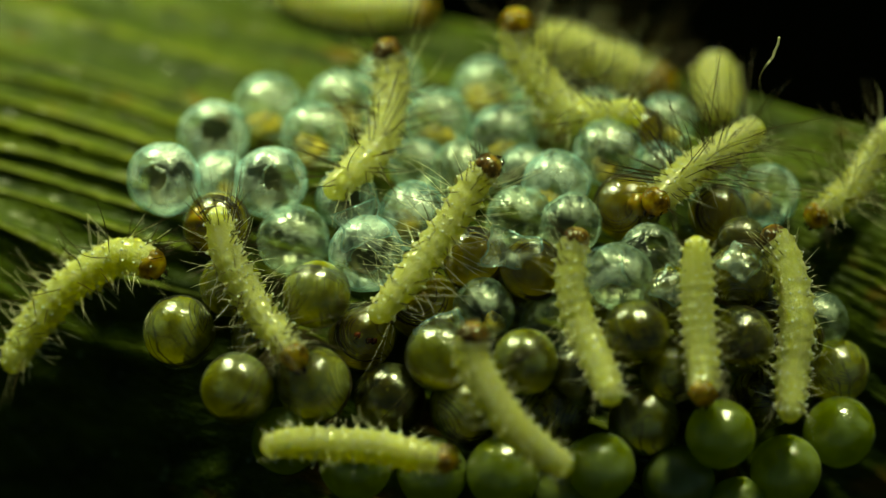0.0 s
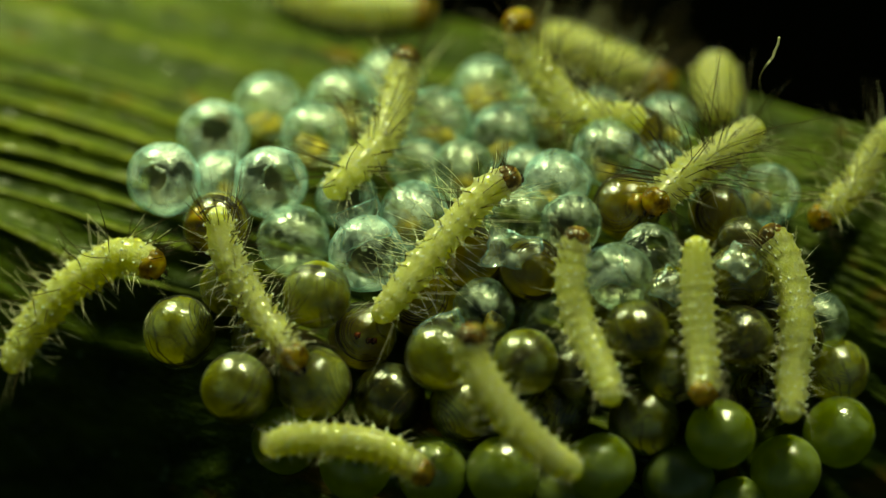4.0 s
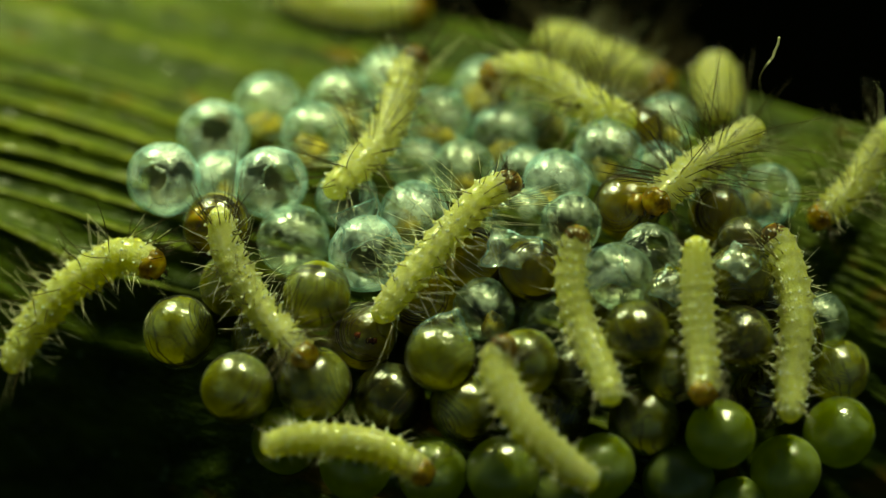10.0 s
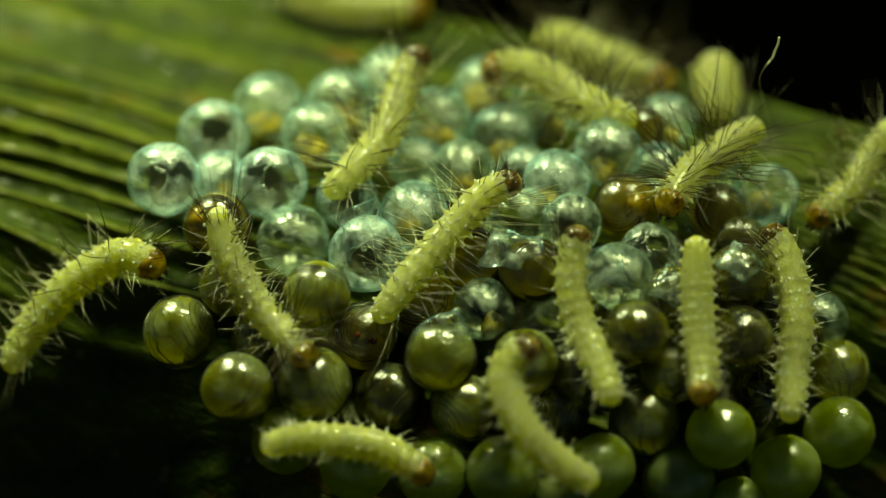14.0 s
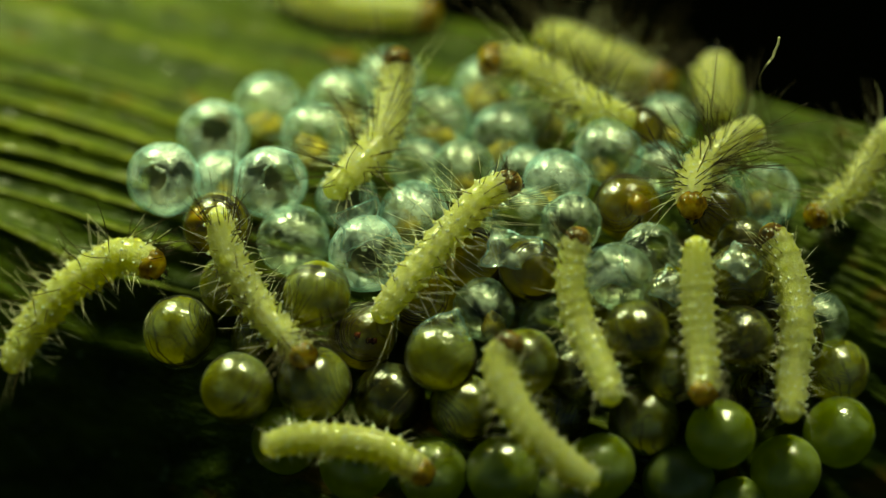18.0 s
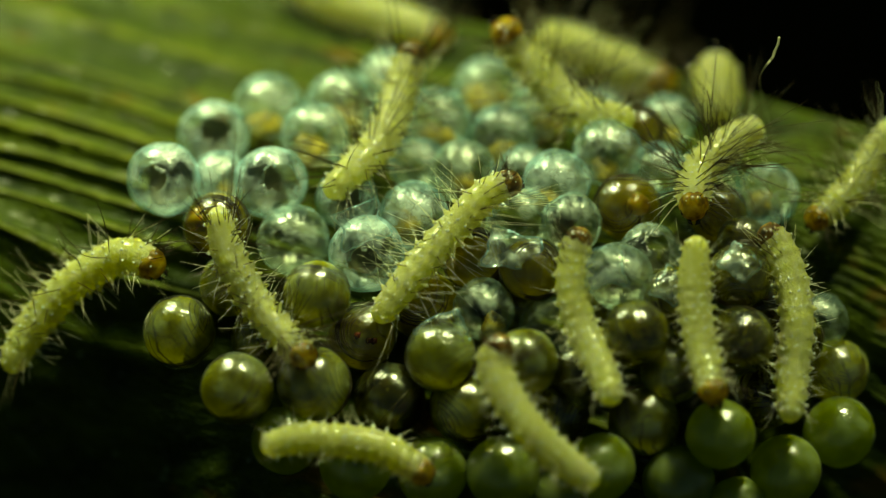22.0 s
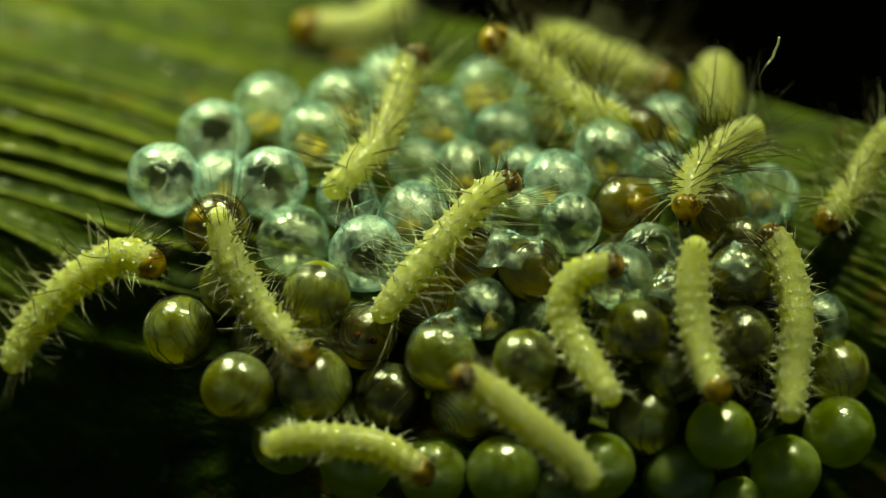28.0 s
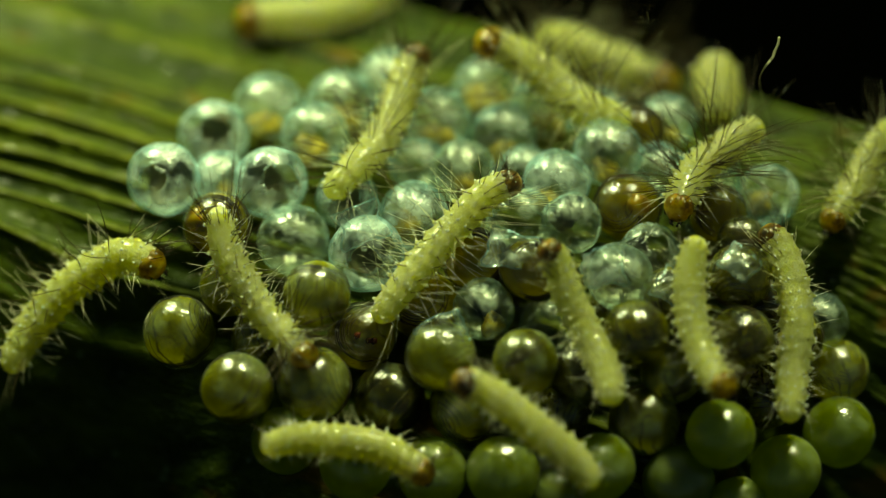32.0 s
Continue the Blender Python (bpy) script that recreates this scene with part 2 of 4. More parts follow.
def bend(x, y):
    """The blade arches over and falls off towards the near side, steeper at both ends."""
    steep = 0.86 + 1.13 * ease(-2.3, -6.5, x) + 0.60 * ease(4.6, 6.2, x)
    a = min(0.0, y - 0.4 - 0.6 * ease(4.0, 6.2, x) - 0.9 * ease(-3.5, -7.5, x))
    fall = 1.17 - 0.45 * (1 - ease(-2.3, -5.5, x)) * (1 - ease(4.6, 6.2, x))  # gentler under the eggs
    return steep * (-0.225 * max(a, -2.6) ** 2 + fall * min(0.0, a + 2.6))


# where the main ribs run, across the veins, from the far margin to the near side
RIBS = (6.4, 5.2, 4.1, 3.1, 1.9, 1.28, 0.66, 0.12, -0.46, -0.96, -1.52, -2.2, -3.0, -3.55, -4.1, -4.75, -5.3, -5.9, -6.5, -7.1, -7.7, -8.4,
        -9.0, -9.7, -10.4, -11.2, -12.0, -12.8, -13.7, -14.6, -15.5, -16.4)


def ridge(u, v):
    """The relief of the veins: ribs with a drop on their near side, low veinlets between."""
    w = v + 0.06 * math.sin(0.31 * u + 1.0) + 0.03 * math.sin(0.9 * u)
    h = 0.0
    for far, near in zip(RIBS, RIBS[1:]):
        if near <= w <= far:
            s = (far - w) / (far - near)
            deep = ((0.13 + 0.045 * math.sin(far * 9.0)) if far < 2.5 else 0.05) * (1.0 + 0.5 * noise.noise(Vector((u * 0.18, far, 3.0))))
            deep *= 1.0 - 0.85 * ease(-2.4, -3.4, w)  # flatter on the near side
            t = s / 0.42 if s < 0.42 else (1.0 - s) / 0.58
            h -= deep * t * t * (3 - 2 * t)
            h += (0.04 if far < 2.5 else 0.01) * (math.exp(-((w - far) / 0.09) ** 2) + math.exp(-((w - near) / 0.09) ** 2))
    k = math.floor(w / 0.29)
    for i in (k, k + 1):
        d = w - i * 0.29 - 0.07 * math.sin(i * 5.7)
        h += (0.016 + 0.014 * math.sin(i * 2.3)) * math.exp(-(d / 0.06) ** 2)
    h += 0.05 * noise.noise(Vector((u * 0.25, v * 1.3, 0.0))) + 0.018 * noise.noise(Vector((u * 0.9, v * 4.0, 0.0)))
    if u > 3.5:  # close-set fibres stand out towards the tip
        q = w + 0.07 * noise.noise(Vector((u * 0.9, w * 2.5, 1.0)))
        h += 0.085 * ease(3.5, 6.0, u) * abs(math.sin(math.pi * q / 0.17)) * max(0.0, 0.45 + 1.3 * noise.noise(Vector((u * 2.6, w * 3.0, 7.0))))
        h += 0.03 * ease(3.5, 6.0, u) * noise.noise(Vector((u * 6.0, w * 6.0, 2.0)))
    return h


def height(u, v):
    p = ALONG * u + ACROSS * v
    return bend(p.x, p.y) + ridge(u, v) - 0.04


def make_vein(leaf, v):
    """One raised rib lying along the blade."""
    us = np.linspace(-22.0, 22.0, 220)
    verts, faces, k = [], [], 7
    for u in us:
        w = v - 0.06 * math.sin(0.31 * u + 1.0) - 0.03 * math.sin(0.9 * u)
        wide = 0.075 * (1 + 0.7 * noise.noise(Vector((u * 0.5, v, 5.0))) + 0.4 * noise.noise(Vector((u * 2.3, v, 1.0))))
        tall = 0.04 * (1 + 0.8 * noise.noise(Vector((u * 0.6, v, 9.0))) + 0.5 * noise.noise(Vector((u * 2.9, v, 4.0))))
        gone = ease(5.0, 7.0, u)  # the ribs run out towards the leaf's tip
        wide, tall = wide * (1 - 0.5 * gone), tall * (1 - gone)
        z = height(u, w) - 0.06 * gone
        for i in range(k):
            a = math.pi * i / (k - 1)
            verts.append((u * MM, (w + wide * math.cos(a)) * MM, (z - 0.035 + tall * math.sin(a)) * MM))
    for r in range(len(us) - 1):
        for i in range(k - 1):
            faces.append((r * k + i, (r + 1) * k + i, (r + 1) * k + i + 1, r * k + i + 1))
        faces.append((r * k + k - 1, (r + 1) * k + k - 1, (r + 1) * k, r * k))
    data = bpy.data.meshes.new("vein")
    data.from_pydata(verts, [], faces)
    for f in data.polygons:
        f.use_smooth = True
    data.materials.append(VEIN)
    ob = new("vein", data)
    ob.parent = leaf


def make_leaf():
    us = np.linspace(-26.0, 26.0, 420)
    vs = np.concatenate([np.arange(-16.0, -8.0, 0.08), np.arange(-8.0, EDGE, 0.028), [EDGE]])
    verts = []
    for v in vs:
        droop = 0.35 * max(0.0, v - (EDGE - 0.5)) ** 2
        for u in us:
            w = v + (0.14 * math.exp(-((u - 1.5) / 2.0) ** 2) + 0.08 * noise.noise(Vector((u * 0.5, 2.0, 0.0)))) * ease(4.2, EDGE, v)  # an uneven margin
            verts.append((u * MM, w * MM, (height(u, w) - droop) * MM))
    n, rows = len(us), len(vs)
    faces = [(r * n + c, r * n + c + 1, (r + 1) * n + c + 1, (r + 1) * n + c) for r in range(rows - 1) for c in range(n - 1)]
    # the blade's thickness, turned down round its border
    border = [c for c in range(n)] + [r * n + n - 1 for r in range(1, rows)]
    border += [(rows - 1) * n + c for c in range(n - 2, -1, -1)] + [r * n for r in range(rows - 2, 0, -1)]
    top, m = len(verts), len(border)
    verts += [(verts[i][0], verts[i][1], verts[i][2] - 0.3 * MM) for i in border]
    faces += [(border[(i + 1) % m], border[i], top + i, top + (i + 1) % m) for i in range(m)]
    data = bpy.data.meshes.new("leaf")
    data.from_pydata(verts, [], faces)
    for f in data.polygons:
        f.use_smooth = True
    data.materials.append(LEAF)
    ob = new("ground_leaf", data)
    ob.matrix_world = Matrix((ALONG, ACROSS, (0, 0, 1))).transposed().to_4x4()
    for v in RIBS[2:12]:
        make_vein(ob, v)
    return tagged(ob, "green leaf blade with raised parallel veins and rusty specks", "leaf", kind="structure")


make_leaf()


# an added sheet beyond the leaf's margin, painted near-black in place of shade
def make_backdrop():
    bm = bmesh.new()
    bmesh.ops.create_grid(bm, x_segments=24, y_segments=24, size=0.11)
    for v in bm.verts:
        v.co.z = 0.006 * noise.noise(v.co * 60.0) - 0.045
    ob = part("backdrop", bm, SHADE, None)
    return tagged(ob, "near-black sheet with shade painted in, far below the leaf", "undergrowth", kind="structure")


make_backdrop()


# ---- the eggs ----
def sphere_mesh(radius, u=28, v=18):
    bm = bmesh.new()
    bmesh.ops.create_uvsphere(bm, u_segments=u, v_segments=v, radius=radius * MM)
    return bm


def mesh_of(name, bm, *mats):
    data = bpy.data.meshes.new(name)
    bm.to_mesh(data)
    bm.free()
    for f in data.polygons:
        f.use_smooth = True
    for mat in mats:
        data.materials.append(mat)
    return data


def scaled(bm):
    for v in bm.verts:
        v.co *= MM
    return bm


def dent(bm, seed, amount):
    """Uneven roundness."""
    for v in bm.verts:
        n = v.co.normalized()
        v.co *= 1.0 + amount * noise.noise(n * 1.6 + Vector((seed * 3.7, 0, 0)))
    return bm


def open_shell(seed, size):
    """An empty skin of radius 1 with a ragged exit hole at its +Z end; its wall has thickness."""
    rnd = random.Random(seed)
    bm = bmesh.new()
    bmesh.ops.create_uvsphere(bm, u_segments=40, v_segments=26, radius=1.0)
    dent(bm, seed, 0.05)
    phase = rnd.random() * 9
    gone = []
    for f in bm.faces:
        c = f.calc_center_median().normalized()
        a = math.acos(max(-1, min(1, c.z)))
        t = math.atan2(c.y, c.x)
        rim = size * (1.0 + 0.16 * math.sin(2 * t + phase) + 0.10 * math.sin(5 * t + 2 * phase) + 0.06 * math.sin(11 * t))
        if a < rim:
            gone.append(f)
    bmesh.ops.delete(bm, geom=gone, context="FACES")
    edge = sorted((v for v in bm.verts if v.is_boundary), key=lambda v: math.atan2(v.co.y, v.co.x))
    loop = [v.co.copy() * 0.99 for v in edge]
    bmesh.ops.solidify(bm, geom=bm.faces[:], thickness=0.022)
    # the torn rim: a thicker crumpled lip round the hole
    lip = bmesh.new()
    rings = []
    for i, p in enumerate(loop):
        d = (loop[(i + 1) % len(loop)] - loop[i - 1]).normalized()
        out = p.normalized()
        side = d.cross(out)
        w = 0.006 * rnd.uniform(0.7, 1.5)
        rings.append([lip.verts.new(p + out * (w * a) + side * (w * b)) for a, b in ((1, 0), (0, 1), (-1.2, 0), (0, -1))])
    for i, r0 in enumerate(rings):
        r1 = rings[(i + 1) % len(rings)]
        for k in range(4):
            lip.faces.new((r0[k], r0[(k + 1) % 4], r1[(k + 1) % 4], r1[k]))
    return bm, lip


def crumple(seed):
    """A crumpled scrap of cast skin."""
    bm = bmesh.new()
    bmesh.ops.create_icosphere(bm, subdivisions=3, radius=0.38 * MM)
    for v in bm.verts:
        n = v.co.normalized()
        v.co *= 1.0 + 0.6 * noise.noise(n * 1.4 + Vector((seed * 5.1, 0, 0))) + 0.18 * noise.noise(n * 4.0)
        v.co.z *= 0.55
    return bm


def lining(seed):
    """A ragged bowl in an open shell's bottom, dark to paint the shade inside."""
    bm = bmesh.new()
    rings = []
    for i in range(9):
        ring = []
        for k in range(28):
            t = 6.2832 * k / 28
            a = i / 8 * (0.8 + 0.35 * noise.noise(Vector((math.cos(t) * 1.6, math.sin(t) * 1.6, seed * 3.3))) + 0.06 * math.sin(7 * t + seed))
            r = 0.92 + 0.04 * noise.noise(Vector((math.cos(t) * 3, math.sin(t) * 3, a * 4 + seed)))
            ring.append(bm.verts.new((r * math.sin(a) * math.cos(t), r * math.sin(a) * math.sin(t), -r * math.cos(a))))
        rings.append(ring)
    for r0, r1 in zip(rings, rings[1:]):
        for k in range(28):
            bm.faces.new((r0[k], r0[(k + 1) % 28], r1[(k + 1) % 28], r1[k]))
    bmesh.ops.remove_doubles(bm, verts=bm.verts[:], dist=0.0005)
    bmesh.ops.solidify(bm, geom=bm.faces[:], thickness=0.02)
    return bm


def curled_larva(seed):
    """A larva curled up inside an egg of radius 1: a ringed body in a ring, with folded hairs on its back."""
    rnd = random.Random(seed)
    bm = bmesh.new()
    rings, sides, steps = [], 12, 34
    tilt = rnd.uniform(-0.25, 0.25)
    for i in range(steps + 1):
        s = i / steps
        a = s * 5.9 + rnd.uniform(-0.01, 0.01)
        r = (0.46 - 0.05 * s) * min(1.0, math.sqrt(s * 9 + 0.05)) * (1.0 if s < 0.93 else 0.86) * (1.0 + 0.05 * math.cos(s * 13 * 6.2832))
        out = Vector((math.cos(a), math.sin(a), 0.0))
        c = out * 0.46 + Vector((0, 0, 0.22 * (s - 0.5) + tilt * math.sin(a)))
        rings.append([bm.verts.new(c + (out * math.cos(6.2832 * k / sides) + Vector((0, 0, 1)) * math.sin(6.2832 * k / sides)) * r) for k in range(sides)])
    for r0, r1 in zip(rings, rings[1:]):
        for k in range(sides):
            bm.faces.new((r0[k], r0[(k + 1) % sides], r1[(k + 1) % sides], r1[k]))
    bm.faces.new(rings[0][::-1])
    bm.faces.new(rings[-1])
    return bm


def folded_hairs(seed, thick):
    """Dark bristles pressed flat round the inside of the skin, in bundles of nested arcs."""
    rnd = random.Random(seed)
    bm = bmesh.new()
    axis = Vector((rnd.uniform(-0.3, 0.3), rnd.uniform(-0.3, 0.3), 1.0)).normalized()
    a0 = axis.orthogonal().normalized()
    b0 = axis.cross(a0)
    begin = rnd.uniform(0, 6.28)
    for i in range(18):
        bundle = i // 6
        high = (0.18, 0.55, -0.5)[bundle] + 0.065 * (i % 6) + rnd.uniform(-0.02, 0.02)
        start, span = begin + 1.9 * bundle + rnd.uniform(-0.4, 0.4), rnd.uniform(1.2, 3.4)
        rad = math.sqrt(1 - high * high)
        before = None
        for k in range(17):
            t = start + span * k / 16
            h = high + 0.03 * math.sin(1.3 * t + bundle)
            d = a0 * math.cos(t) + b0 * math.sin(t)
            w = thick * rnd.uniform(0.9, 1.1) * (0.25 + 0.75 * math.sin(math.pi * min(1.0, 0.08 + k / 16)) ** 0.5)
            p = (d * rad + axis * h).normalized() * 0.975
            n = p.normalized()
            ring = [bm.verts.new(p + axis * w), bm.verts.new(p - n * w), bm.verts.new(p - axis * w), bm.verts.new(p + n * w)]
            if before:
                for j in range(4):
                    bm.faces.new((before[j], before[(j + 1) % 4], ring[(j + 1) % 4], ring[j]))
            before = ring
    return bm


EGG_SKINS = [mesh_of("shell", dent(sphere_mesh(1.0), i, 0.03), SKIN) for i in range(3)]
RIPE_SKINS = [mesh_of("shell", dent(sphere_mesh(1.0), i + 4, 0.035), RIPE_SKIN) for i in range(3)]
EGG_YOLKS = {}
EGG_YOLKS["green"] = [mesh_of("embryo", dent(sphere_mesh(0.965, 28, 18), i, 0.03), GREEN) for i in range(3)]
YOLKS = [mesh_of("yolk", dent(sphere_mesh(0.965, 28, 18), i, 0.03), YOLK) for i in range(3)]
for _n, _mat in (("ripe", RIPE), ("dark", DARK), ("hatching", BROWN)):
    EGG_YOLKS[_n] = [mesh_of("embryo", scaled(curled_larva(i)), _mat) for i in range(3)]
DARK_YOLKS = [mesh_of("yolk", dent(sphere_mesh(0.955, 28, 18), i, 0.03), DARK_YOLK) for i in range(3)]
AMBER_YOLKS = [mesh_of("yolk", dent(sphere_mesh(0.955, 28, 18), i + 2, 0.03), AMBER_YOLK) for i in range(3)]
FOLDED = [mesh_of("hair_tuft", scaled(folded_hairs(i, 0.022)), DARK_HAIR) for i in range(4)]
BANDED = [mesh_of("hair_tuft", scaled(folded_hairs(i + 9, 0.036)), DARK_HAIR) for i in range(4)]
RESIDUES = [mesh_of("residue", crumple(i), RESIDUE) for i in range(3)]
SHADE_BOWLS = [mesh_of("lining", scaled(lining(i)), SHADE_BOWL) for i in range(3)]
LARVA_HEAD = mesh_of("larva_head", dent(sphere_mesh(0.44, 20, 14), 3, 0.12), HEAD)
LARVA_EYE = mesh_of("larva_eye", dent(sphere_mesh(0.095, 12, 8), 5, 0.6), RED_SPOT)
OPEN_SHELLS = []
for _i, _s in enumerate((0.36, 0.42, 0.32, 0.44)):
    _shell, _lip = open_shell(_i, _s)
    scaled(_shell)
    OPEN_SHELLS.append((mesh_of("shell_wall", _shell.copy(), SHELL), mesh_of("shell_wall", _shell.copy(), MILKY_SHELL), mesh_of("shell_wall", _shell, CLEAR_SHELL), mesh_of("torn_rim", scaled(_lip), RIM)))

EGG_LABELS = {
    "ripe": "glossy olive egg with a curled larva showing through",
    "dark": "glossy dark brown-olive egg with a larva ready to hatch",
    "green": "smooth glossy green unhatched egg on the leaf",
    "hatching": "brownish translucent egg with larva about to hatch",
}
egg_count = 0


def turned(seed):
    r = random.Random(seed)
    return Euler((r.uniform(-0.9, 1.5), r.uniform(-1.2, 1.2), r.uniform(0, 6.28))).to_matrix().to_4x4()


def make_egg(kind, x, y, z, r, head=None, eyes=()):
    global egg_count
    egg_count += 1
    root = new("egg")
    spin = turned(egg_count)
    if kind == "hatching":  # the larva's back lies under the upper side
        r2 = random.Random(egg_count)
        spin = Vector((r2.uniform(-0.35, 0.35), -0.6 + r2.uniform(-0.3, 0.3), 0.8)).to_track_quat("Z", "Y").to_matrix().to_4x4()
    root.matrix_world = Matrix.Translation((x * MM, y * MM, z * MM)) @ spin @ Matrix.Diagonal((r, r, r, 1))
    share("shell", (RIPE_SKINS if kind in ("dark", "hatching") and not eyes else EGG_SKINS)[egg_count % 3], root)
    share("embryo", EGG_YOLKS[kind][egg_count % 3], root)
    if kind != "green":
        share("yolk", {"dark": DARK_YOLKS, "hatching": AMBER_YOLKS}.get(kind, YOLKS)[egg_count % 3], root)
        share("hair_tuft", (BANDED if kind == "hatching" else FOLDED)[egg_count % 4], root, "stuff")
    if head:
        ob = share("larva_head", LARVA_HEAD, root)
        ob.location = (root.matrix_world.to_3x3().inverted() @ (Vector(head) * (r * 0.63 * MM)))
    for way in eyes:
        ob = share("larva_eye", LARVA_EYE, root)
        ob.location = root.matrix_world.to_3x3().inverted() @ (Vector(way).normalized() * (r * 1.0 * MM))
    return tagged(root, EGG_LABELS[kind], "egg", "eggs of the cluster")


def make_shell(x, y, z, r, *hole, stained=False):
    """An empty shell; hole: the way its exit hole faces, if it faces up; else it lies at the far side."""
    global egg_count
    egg_count += 1
    rnd = random.Random(egg_count * 13)
    way = Vector(hole) if hole else Vector((rnd.uniform(-0.6, 0.6), rnd.uniform(0.5, 1.0), rnd.uniform(-1.2, -0.5)))
    q = way.to_track_quat("Z", "Y").to_matrix().to_4x4()
    root = new("empty_egg_shell")
    cloudy, milky, clear, lip = OPEN_SHELLS[egg_count % 4]
    if y < -1.0 or (x > 1.0 and y < 0.0):
        wall = clear
    elif not hole and y > 1.2:
        wall = milky
    else:
        wall = clear if not hole and rnd.random() < 0.3 else cloudy
    share("shell_wall", wall, root)
    share("torn_rim", lip, root)
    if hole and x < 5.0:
        # added bowl that darkens the hole by its colour
        share("lining", SHADE_BOWLS[egg_count % 3], root)
    elif stained or x < -3.0 or rnd.random() < 0.65:
        bit = share("residue", RESIDUES[egg_count % 3], root)
        bit.location = q.to_3x3().inverted() @ Vector((rnd.uniform(-0.3, 0.3) * MM, rnd.uniform(-0.3, 0.3) * MM, -0.62 * MM))
        if stained:  # a large clot on the near side
            bit.location = q.to_3x3().inverted() @ Vector((0.05 * MM, -0.42 * MM, -0.20 * MM))
            bit.scale = (1.7, 1.7, 1.7)
        elif y > 1.8:
            bit.location = q.to_3x3().inverted() @ Vector((rnd.uniform(-0.15, 0.15) * MM, -0.50 * MM, -0.36 * MM))
            bit.scale = (1.35, 1.35, 1.35)
    root.matrix_world = Matrix.Translation((x * MM, y * MM, z * MM)) @ q @ Matrix.Diagonal((r, r, r, 1))
    label = "empty clear egg shell stained amber inside" if stained else "empty clear egg shell with a ragged exit hole" if hole else "empty clear glassy egg shell among hatched eggs"
    return tagged(root, label, "egg shell", "empty shells of the cluster")

# open shells: centre, radius, and the way the hole faces
OPEN_EGGS = [
    (-4.10, 2.25, 0.62, 0.640, 0.15, -0.54, 0.83),
    (-4.94, 0.78, 0.98, 0.660, -0.25, -0.68, 0.68),
    (-3.04, 0.73, 0.95, 0.650, 0.30, -0.62, 0.73),
    (-1.33, -0.79, 0.66, 0.680, -0.07, -0.80, 0.58),
    (5.77, 0.82, 0.54, 0.561, 0.27, -0.28, 0.92),
    (3.63, -0.71, 0.59, 0.552, 0.25, -0.39, 0.89),
    (-1.72, 0.74, 0.53, 0.542, 0.00, -0.63, 0.77),
    (2.26, -0.62, 1.26, 0.542, 0.30, -0.95, 0.10),
]
EMPTY_EGGS = [
    (-3.13, 2.99, 0.61, 0.630),
    (-1.84, 3.02, 0.70, 0.611),
    (-2.30, 1.97, 0.90, 0.601),
    (-3.98, 1.18, 0.57, 0.512),
    (-0.09, 2.62, 0.62, 0.611),
    (-0.96, 3.74, 0.57, 0.591),
    (1.07, 2.30, 0.57, 0.591),
    (1.84, 3.05, 0.55, 0.571),
    (2.92, 1.34, 1.09, 0.611),
    (2.01, 0.68, 0.96, 0.611),
    (0.36, 1.04, 0.89, 0.591),
    (-0.52, 0.18, 0.61, 0.640),
    (-2.63, -0.40, 0.62, 0.640),
    (4.01, 2.74, 0.50, 0.512),
]
EMPTY_EGGS_MORE = [
    (1.35, -0.17, 0.89, 0.611),
    (3.07, -1.60, 0.92, 0.591),
    (1.45, 1.41, 0.53, 0.492),
    (3.82, 1.27, 0.73, 0.492),
    (-0.44, 1.61, 0.51, 0.512),
    (2.82, 2.91, 0.48, 0.492),
    (4.74, 1.34, 0.53, 0.542),
    (1.84, -1.94, 0.07, 0.512),
    (6.64, -1.21, -0.58, 0.512),
    (0.70, -1.89, 0.40, 0.552),
]
HATCHING_EGGS = [
    (3.51, 2.12, 0.86, 0.473),
    (3.25, 0.31, 0.72, 0.611),
    (-3.98, 0.01, 0.57, 0.621),
    (-1.43, -1.87, -0.31, 0.611),
    (0.56, -0.82, 0.59, 0.591),
    (-0.34, -1.44, 0.05, 0.640),
    (1.54, -1.29, 0.79, 0.571),
    (4.86, 0.33, 0.56, 0.532),
]
RIPE_EGGS = [
    (4.00, -2.85, -0.19, 0.571),
    (3.51, -3.38, -0.86, 0.650),
    (-2.25, -2.98, -0.35, 0.670),
    (-3.72, -1.06, 0.16, 0.571),
    (-2.21, -1.65, 0.52, 0.611),
    (-4.63, -1.66, -0.40, 0.650),
    (-3.58, -3.15, -0.29, 0.650),
    (-3.19, -1.83, -0.40, 0.542),
    (-0.04, -2.68, 0.03, 0.640),
    (0.36, -3.13, -0.79, 0.621),
    (1.43, -3.01, 0.24, 0.591),
    (6.95, -1.72, -1.34, 0.591),
]
DARK_EGGS = [
    (1.23, -1.32, -0.14, 0.433),
    (3.35, -2.65, 0.56, 0.611),
    (5.19, -1.46, 0.78, 0.591),
    (4.01, -1.73, 0.53, 0.571),
    (-0.93, -2.97, -0.72, 0.640),
    (1.98, -3.24, -0.86, 0.591),
    (5.18, -2.50, 0.26, 0.611),
    (4.57, -1.77, -0.32, 0.542),
    (6.15, -2.01, -0.22, 0.542),
    (5.66, -2.67, -0.96, 0.611),
    (2.43, -2.92, -0.15, 0.591),
    (5.53, -1.23, -0.23, 0.492),
]
DARK_EGGS_MORE = [
    (5.25, -0.48, 0.67, 0.453),
    (2.99, -1.34, -0.12, 0.453),
]
